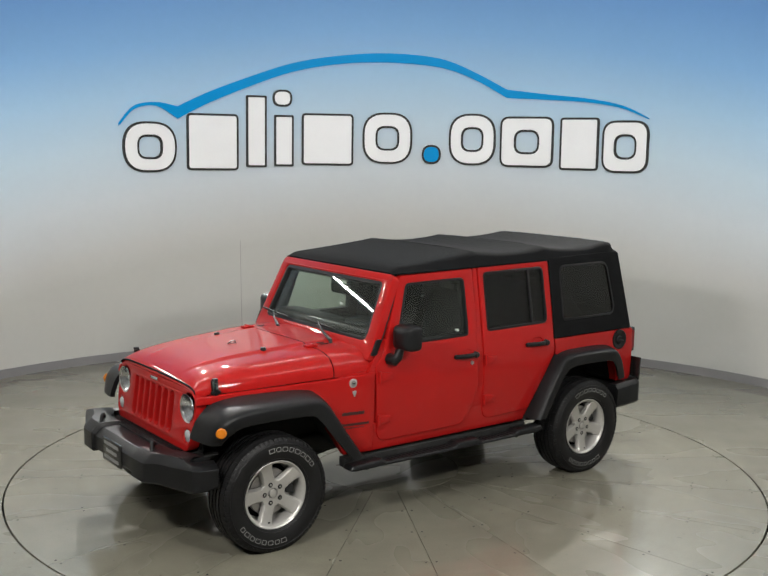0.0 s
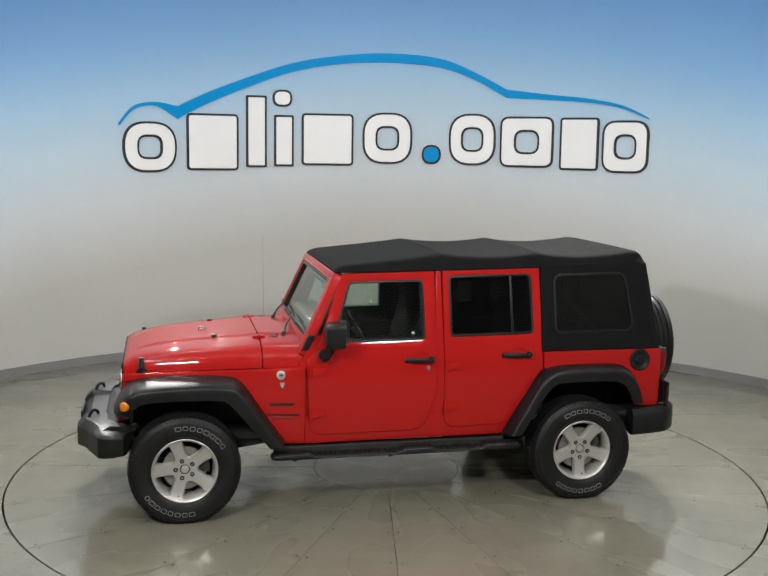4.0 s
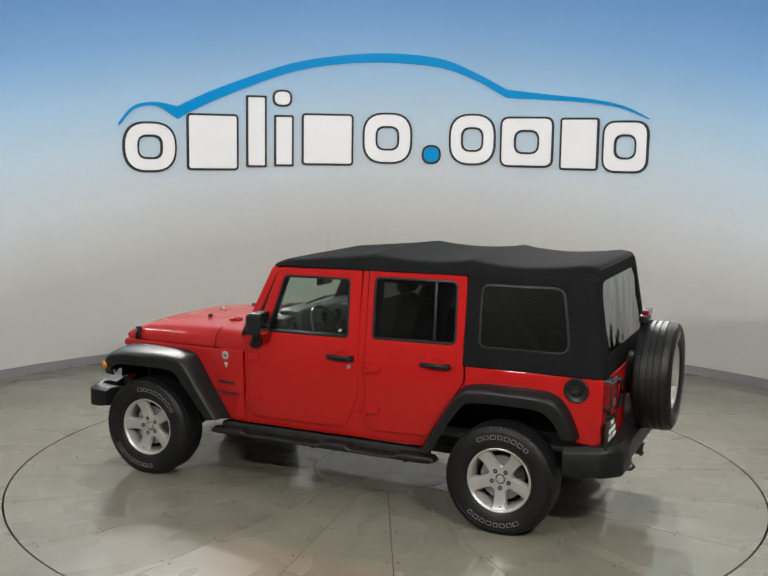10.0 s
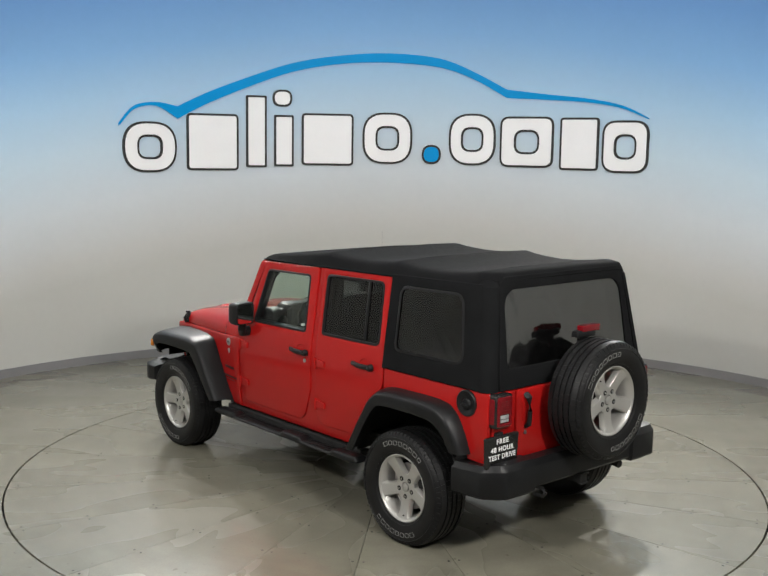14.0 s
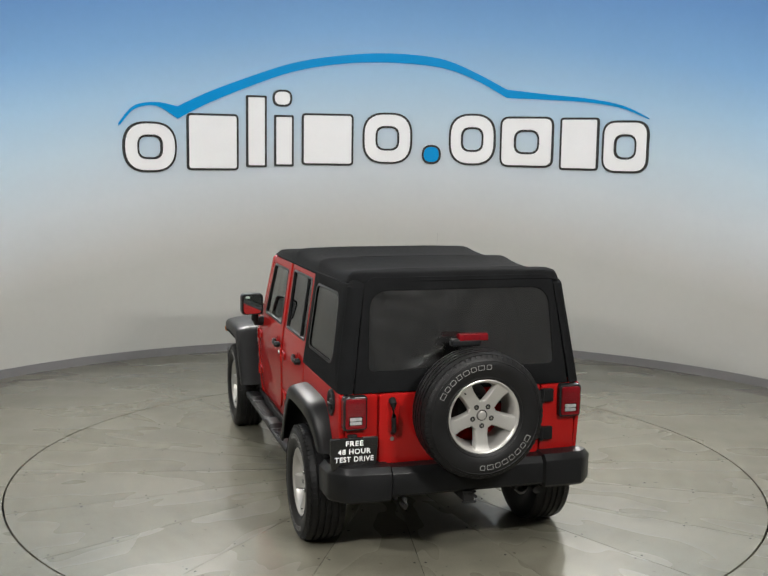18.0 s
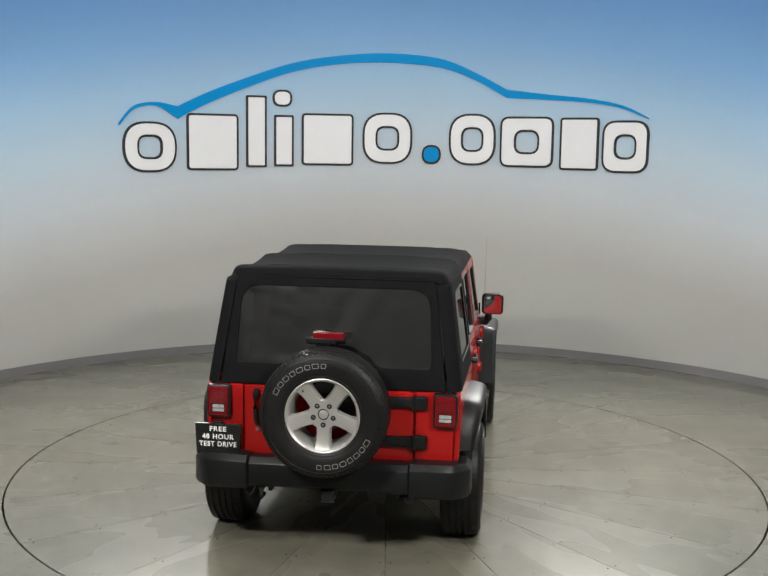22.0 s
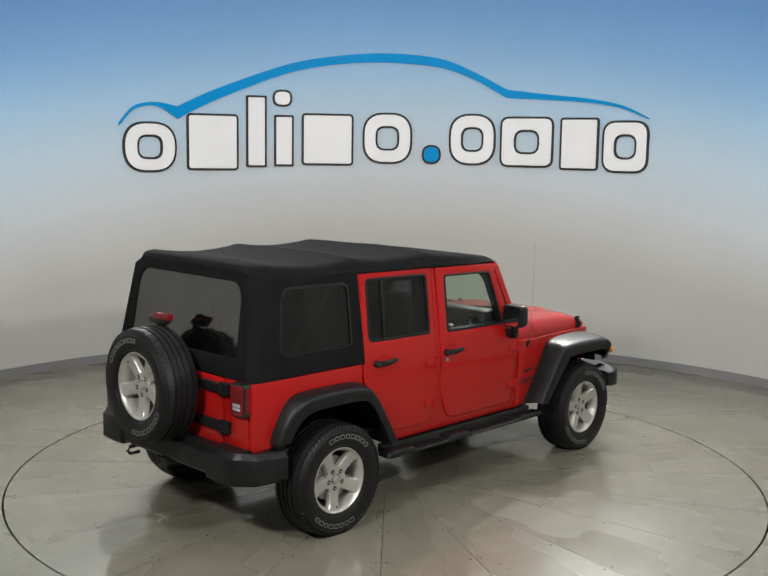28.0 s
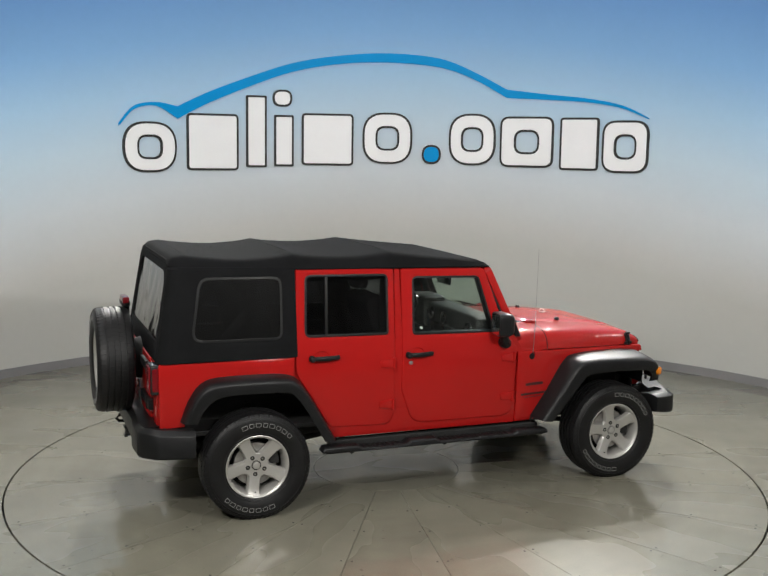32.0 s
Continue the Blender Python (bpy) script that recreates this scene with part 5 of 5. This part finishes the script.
# ---- bumpers, steps, underside ----
def bumper_f():
    bm = bmesh.new()
    rows = []
    # half-width, face, bottom, front upper edge, top
    st = [(0.0, 2.203, 0.51, 0.622, 0.664), (0.335, 2.203, 0.51, 0.622, 0.664), (0.347, 2.222, 0.495, 0.637, 0.690), (0.50, 2.216, 0.495, 0.638, 0.692), (0.53, 2.206, 0.498, 0.640, 0.692),
          (0.60, 2.162, 0.503, 0.650, 0.692), (0.74, 2.115, 0.50, 0.652, 0.690), (0.885, 2.055, 0.50, 0.655, 0.672), (0.905, 2.02, 0.502, 0.650, 0.666), (0.912, 1.96, 0.505, 0.645, 0.660), (0.905, 1.885, 0.515, 0.64, 0.655)]
    full = [(-y, x, a, f, b) for y, x, a, f, b in st[:0:-1]] + st
    for y, x, z0, zf, z1 in full:
        s = math.copysign(1, y)
        if abs(y) < 0.8:
            rows.append([(x - 0.22, y, z0 + 0.03), (x - 0.06, y, z0), (x - 0.012, y, z0 + 0.003), (x, y, z0 + 0.016), (x, y, zf - 0.006), (x - 0.006, y, zf),
                         (x - 0.052, y, z1 - 0.006), (x - 0.062, y, z1), (x - 0.14, y, z1 + 0.001), (x - 0.21, y, z1 - 0.006)])
        else:
            rows.append([(x - 0.06, y - s * 0.16, z0 + 0.03), (x - 0.02, y - s * 0.05, z0), (x - 0.004, y - s * 0.010, z0 + 0.003), (x, y, z0 + 0.016), (x, y, zf - 0.006), (x - 0.003, y - s * 0.005, zf),
                         (x - 0.012, y - s * 0.045, z1 - 0.002), (x - 0.015, y - s * 0.055, z1), (x - 0.03, y - s * 0.11, z1 + 0.001), (x - 0.05, y - s * 0.16, z1 - 0.006)])
    loft(bm, rows, closed=True, caps=True)
    return bm


fb = cpart("front_bumper", bumper_f(), M_PLASTIC, None, "grained black plastic front bumper", 30)
bm = bmesh.new()
rbox(bm, 1.80, -0.55, 0.52, 2.03, 0.55, 0.66, 0.02)
cpart("crossmember", bm, M_DARKMETAL, fb)
bm = bmesh.new()
rbox(bm, 1.93, -0.54, 0.640, 2.03, 0.54, 0.657, 0.004)
for k in range(36):
    y = -0.525 + k * 0.03
    rbox(bm, 1.93, y - 0.006, 0.652, 2.03, y + 0.006, 0.672, 0.003)
tagged(cpart("step_grating", bm, M_PLASTIC, fb, "ribbed black strip between bumper and grille"), kind="stuff")
for s in (-1, 1):
    bm = bmesh.new()
    tube(bm, [(2.105 + 0.03 * math.cos(a), s * 0.425 + 0.042 * math.cos(a), 0.683 + 0.048 * math.sin(a)) for a in [math.pi * k / 8 for k in range(9)]], 0.012)
    cpart("tow_hook", bm, M_PLASTIC, fb, "black tow loop")
bm = bmesh.new()
plate(bm, rect(-0.155, 0.495, 0.155, 0.655, 0.012), (), 2.202, 2.216, 0.003, lambda u, v, w: (w, u, v))
np_ = cpart("front_plate", bm, M_BLACK, fb, "black front plate with pale illegible lines")
for z, n in ((0.625, 8), (0.576, 6), (0.528, 8)):
    bm = bmesh.new()
    plate(bm, rect(-n * 0.0155, z - 0.012, n * 0.0155, z + 0.012, 0.004, 2), (), 2.2165, 2.2175, 0.0, lambda u, v, w: (w, u, v))
    cpart("plate_bar", bm, M_GREYLET, np_)
bm = bmesh.new()
rows = []
st = [(0.0, -2.275, 0.515, 0.700), (0.50, -2.275, 0.515, 0.700), (0.515, -2.292, 0.498, 0.712), (0.60, -2.294, 0.497, 0.714), (0.765, -2.285, 0.497, 0.714), (0.80, -2.262, 0.497, 0.713), (0.875, -2.175, 0.494, 0.707), (0.884, -2.14, 0.492, 0.70), (0.884, -2.03, 0.485, 0.69), (0.876, -1.90, 0.475, 0.675)]
full = [(-y, x, a, b) for y, x, a, b in st[:0:-1]] + st
for y, x, z0, z1 in full:
    k = -1 if abs(y) < 0.85 else 0
    if abs(y) < 0.85:
        rows.append([(x + 0.16, y, z0 + 0.03), (x + 0.05, y, z0), (x + 0.012, y, z0 + 0.004), (x, y, z0 + 0.02), (x, y, z1 - 0.040), (x + 0.004, y, z1 - 0.033), (x + 0.034, y, z1), (x + 0.16, y, z1)])
    else:
        s = math.copysign(1, y)
        rows.append([(x, y - s * 0.16, z0 + 0.03), (x, y - s * 0.05, z0), (x, y - s * 0.012, z0 + 0.004), (x, y, z0 + 0.02), (x, y, z1 - 0.040), (x, y - s * 0.004, z1 - 0.033), (x, y - s * 0.034, z1), (x, y - s * 0.10, z1)])
loft(bm, rows, closed=True, caps=True)
rb = cpart("rear_bumper", bm, M_PLASTIC, None, "grained black plastic rear bumper", 30)
bm = bmesh.new()
rbox(bm, -2.275, -0.035, 0.45, -2.08, 0.035, 0.515, 0.006)
tube(bm, [(-2.275, -0.045, 0.478), (-2.25, -0.045, 0.478)], 0.010)
rbox(bm, -2.285, -0.045, 0.443, -2.26, 0.045, 0.454, 0.004)
rbox(bm, -2.285, -0.045, 0.508, -2.26, 0.045, 0.518, 0.004)
cpart("tow_hitch", bm, M_DARKMETAL, rb, "square steel tow hitch")
bm = bmesh.new()
tube(bm, [(-2.18, 0.42, 0.50), (-2.275, 0.42, 0.50), (-2.295, 0.42, 0.475), (-2.275, 0.42, 0.45), (-2.20, 0.42, 0.45)], 0.013)
cpart("tow_hook", bm, M_DARKMETAL, rb, "black tow hook")
for side, s in SIDES:
    bm = bmesh.new()
    plate(bm, rpoly([(0.88, 0.428, 0.015), (0.855, 0.462, 0.015), (0.60, 0.470, 0.01), (0.56, 0.448, 0.01), (-0.06, 0.448, 0.01), (-0.10, 0.473, 0.01), (-0.30, 0.473, 0.01), (-0.34, 0.448, 0.01), (-0.68, 0.448, 0.01), (-0.72, 0.473, 0.01), (-0.97, 0.475, 0.02), (-1.0, 0.434, 0.015), (-0.93, 0.420, 0.02), (0.82, 0.418, 0.02)]), (), s * 0.79, s * 0.905, 0.018, lambda u, v, w: (u, w, v + 0.006), back=True)
    st_ = cpart("side_step", bm, M_PLASTIC, None, "black tubular side step", 45)
    for x0, x1 in ((-0.05, 0.54), (-0.67, -0.36)):
        bm = bmesh.new()
        n = int((x1 - x0) / 0.035)
        for k in range(n):
            a = x0 + (x1 - x0) * k / n
            rbox(bm, a, s * 0.805, 0.452, a + 0.02, s * 0.892, 0.4595, 0.003)
        cpart("tread_pad", bm, M_RUBBER, st_, "ribbed black tread pad")
    # dark block added where only shade lies between sill and step
    bm = bmesh.new()
    rbox(bm, -0.90, s * 0.70, 0.42, 0.84, s * 0.785, 0.494, 0.01)
    cpart("sill_shade_block", bm, M_DARKMETAL, None, "dark block standing in for shade under the sill")
    cpart("sill", side_plate([(0.62, 0.512), (0.62, 0.72), (-1.0, 0.72), (-0.87, 0.518)], (), -0.027, -0.011, 0.003, s), M_RED, None, "red body sill")
    for x in (0.70, 0.0, -0.75):
        bm = bmesh.new()
        tube(bm, [(x, s * 0.45, 0.50), (x, s * 0.85, 0.42)], 0.02)
        cpart("step_bracket", bm, M_DARKMETAL, st_)
bm = bmesh.new()
for s in (-1, 1):
    rbox(bm, -2.15, s * 0.36, 0.47, 1.95, s * 0.48, 0.60, 0.02)
rbox(bm, -2.1, -0.74, 0.60, 0.64, 0.74, 0.64, 0.01)
rbox(bm, -0.4, -0.28, 0.38, 0.75, 0.28, 0.58, 0.05)
rbox(bm, -1.25, -0.05, 0.34, -0.55, 0.36, 0.56, 0.05)
rbox(bm, -2.0, -0.45, 0.44, -1.70, 0.30, 0.56, 0.05)
cpart("chassis", bm, M_DARKMETAL, None, "dark chassis rails and underbody")
for x, dy in ((1.4735, 0.18), (-1.4735, 0.0)):
    bm = bmesh.new()
    tube(bm, [(x, -0.74, 0.396), (x, 0.74, 0.396)], 0.042, 12)
    lathe(bm, [(0.0001, -0.13), (0.09, -0.11), (0.14, -0.04), (0.14, 0.04), (0.09, 0.11), (0.0001, 0.13)], 20, lambda u, v, w: (x + w, dy + u, 0.396 + v))
    for s in (-1, 1):
        tube(bm, [(x + 0.06, s * 0.52, 0.36), (x + 0.03, s * 0.47, 0.75)], 0.03, 8)
        tube(bm, [(x - 0.05, s * 0.45, 0.42), (x - 0.05, s * 0.45, 0.68)], 0.055, 10)
        tube(bm, [(x, s * 0.42, 0.36), (x - math.copysign(0.75, x), s * 0.40, 0.46)], 0.022, 8)
    cpart("axle", bm, M_DARKMETAL, None, "dark solid axle with springs and dampers")
bm = bmesh.new()
tube(bm, [(-0.4, -0.3, 0.44), (-1.2, -0.42, 0.44), (-1.5, -0.48, 0.56), (-1.8, -0.52, 0.50), (-2.20, -0.50, 0.46)], 0.028, 10)
cpart("exhaust", bm, M_DARKMETAL, None, "dark steel exhaust pipe")

# ---- inside ----
def seat(name, x, y, w, parent=None):
    bm = bmesh.new()
    rbox(bm, x - 0.24, y - w / 2, 0.80, x + 0.27, y + w / 2, 0.98, 0.06)
    b = bmesh.new()
    T = Matrix.Translation((x - 0.24, y, 0.95)) @ Matrix.Rotation(radians(-16), 4, "Y")
    rbox(b, -0.07, -w / 2, -0.06, 0.09, w / 2, 0.60, 0.06, place=lambda p: T @ p)
    o = cpart(name, bm, M_INTERIOR, None, "dark cloth seat")
    cpart("seat_back", b, M_INTERIOR, o)
    for k in ((0,) if w < 0.8 else (-0.33, 0.33)):
        h = bmesh.new()
        rbox(h, -0.05, k - 0.13, 0.64, 0.06, k + 0.13, 0.84, 0.05, place=lambda p: T @ p)
        for dy in (-0.05, 0.05):
            tube(h, [T @ Vector((0, k + dy, 0.56)), T @ Vector((0, k + dy, 0.68))], 0.008)
        cpart("headrest", h, M_INTERIOR, o)


seat("front_seat", -0.12, 0.37, 0.52)
seat("front_seat", -0.12, -0.37, 0.52)
seat("rear_bench", -1.02, 0.0, 1.22)
bm = bmesh.new()
rbox(bm, 0.30, -0.70, 0.92, 0.535, 0.70, 1.340, 0.05)
rbox(bm, 0.25, 0.20, 1.12, 0.48, 0.56, 1.385, 0.05)
rbox(bm, 0.29, -0.56, 1.05, 0.33, -0.20, 1.20, 0.03)
rbox(bm, -0.25, -0.11, 0.70, 0.42, 0.11, 0.95, 0.03)
dash = cpart("dashboard", bm, M_DASH, None, "dark plastic dashboard and console")
bm = bmesh.new()
T = Matrix.Translation((0.15, 0.37, 1.225)) @ Matrix.Rotation(radians(-66), 4, "Y")
tube(bm, [T @ Vector((0.185 * math.cos(a), 0.185 * math.sin(a), 0)) for a in [2 * math.pi * k / 32 for k in range(33)]], 0.015, 8, caps=False)
for a in (math.pi / 2, -math.pi / 2, math.pi):
    tube(bm, [T @ Vector((0.05 * math.cos(a), 0.05 * math.sin(a), -0.02)), T @ Vector((0.18 * math.cos(a), 0.18 * math.sin(a), 0))], 0.014, 6)
lathe(bm, [(0.0001, 0.0), (0.06, -0.005), (0.075, -0.03), (0.03, -0.12)], 20, lambda u, v, w: T @ Vector((u, v, w)))
cpart("steering_wheel", bm, M_BLACK, dash, "black steering wheel")
for y, z in ((-0.60, 1.245), (-0.13, 1.255), (0.13, 1.255), (0.615, 1.245)):
    bm = bmesh.new()
    lathe(bm, [(0.026, 0.002), (0.036, 0.004), (0.044, 0.016), (0.050, 0.014), (0.053, 0.0)], 20, lambda u, v, w: (0.300 - w, y + u, z + v))
    rbox(bm, 0.294, y - 0.036, z - 0.004, 0.300, y + 0.036, z + 0.004, 0.001)
    cpart("air_vent", bm, M_BLACK, dash, "round black air vent")
bm = bmesh.new()
plate(bm, rect(-0.125, 1.03, 0.125, 1.19, 0.015), (), 0.300, 0.290, 0.004, lambda u, v, w: (w, u, v))
cpart("radio_panel", bm, M_BLACK, dash, "black gloss radio panel")
bm = bmesh.new()
tube(bm, [(0.300, -0.54, 1.20), (0.262, -0.52, 1.20), (0.255, -0.38, 1.20), (0.262, -0.24, 1.20), (0.300, -0.22, 1.20)], 0.013, 8)
cpart("grab_handle", bm, M_PLASTIC, dash, "black grab handle")
bm = bmesh.new()
R0, RZ = 0.60, 1.69
for s in (-1, 1):
    tube(bm, [(0.555, s * 0.68, 1.20), (0.395, s * 0.645, 1.60), (0.33, s * R0, RZ), (-0.45, s * R0, RZ), (-1.15, s * R0, RZ), (-1.30, s * R0, RZ - 0.03), (-1.75, s * 0.64, 1.15)], 0.032, 10)
    tube(bm, [(-0.42, s * R0, RZ), (-0.44, s * 0.66, 1.3), (-0.44, s * 0.68, 0.65)], 0.036, 10)
for x in (0.33, -0.42, -1.18):
    tube(bm, [(x, -R0, RZ), (x, R0, RZ)], 0.03, 10)
cpart("roll_cage", bm, M_INTERIOR, None, "padded black roll bars")
bm = bmesh.new()
rbox(bm, 0.335, -0.13, 1.52, 0.365, 0.13, 1.60, 0.02)
tube(bm, [(0.37, 0.0, 1.58), (0.435, 0.0, 1.64)], 0.012)
cpart("inner_mirror", bm, M_BLACK, None, "black inside mirror")


# ---- what moves: the disc turns at an even pace and carries the car ----
def motions():
    rows = [(t / 2, pose(0, 0, 0, 0, 0, TURN_0 + TURN_RATE * t / 2)) for t in range(65)]
    walk(disc, rows)
    walk(car, rows)


motions()
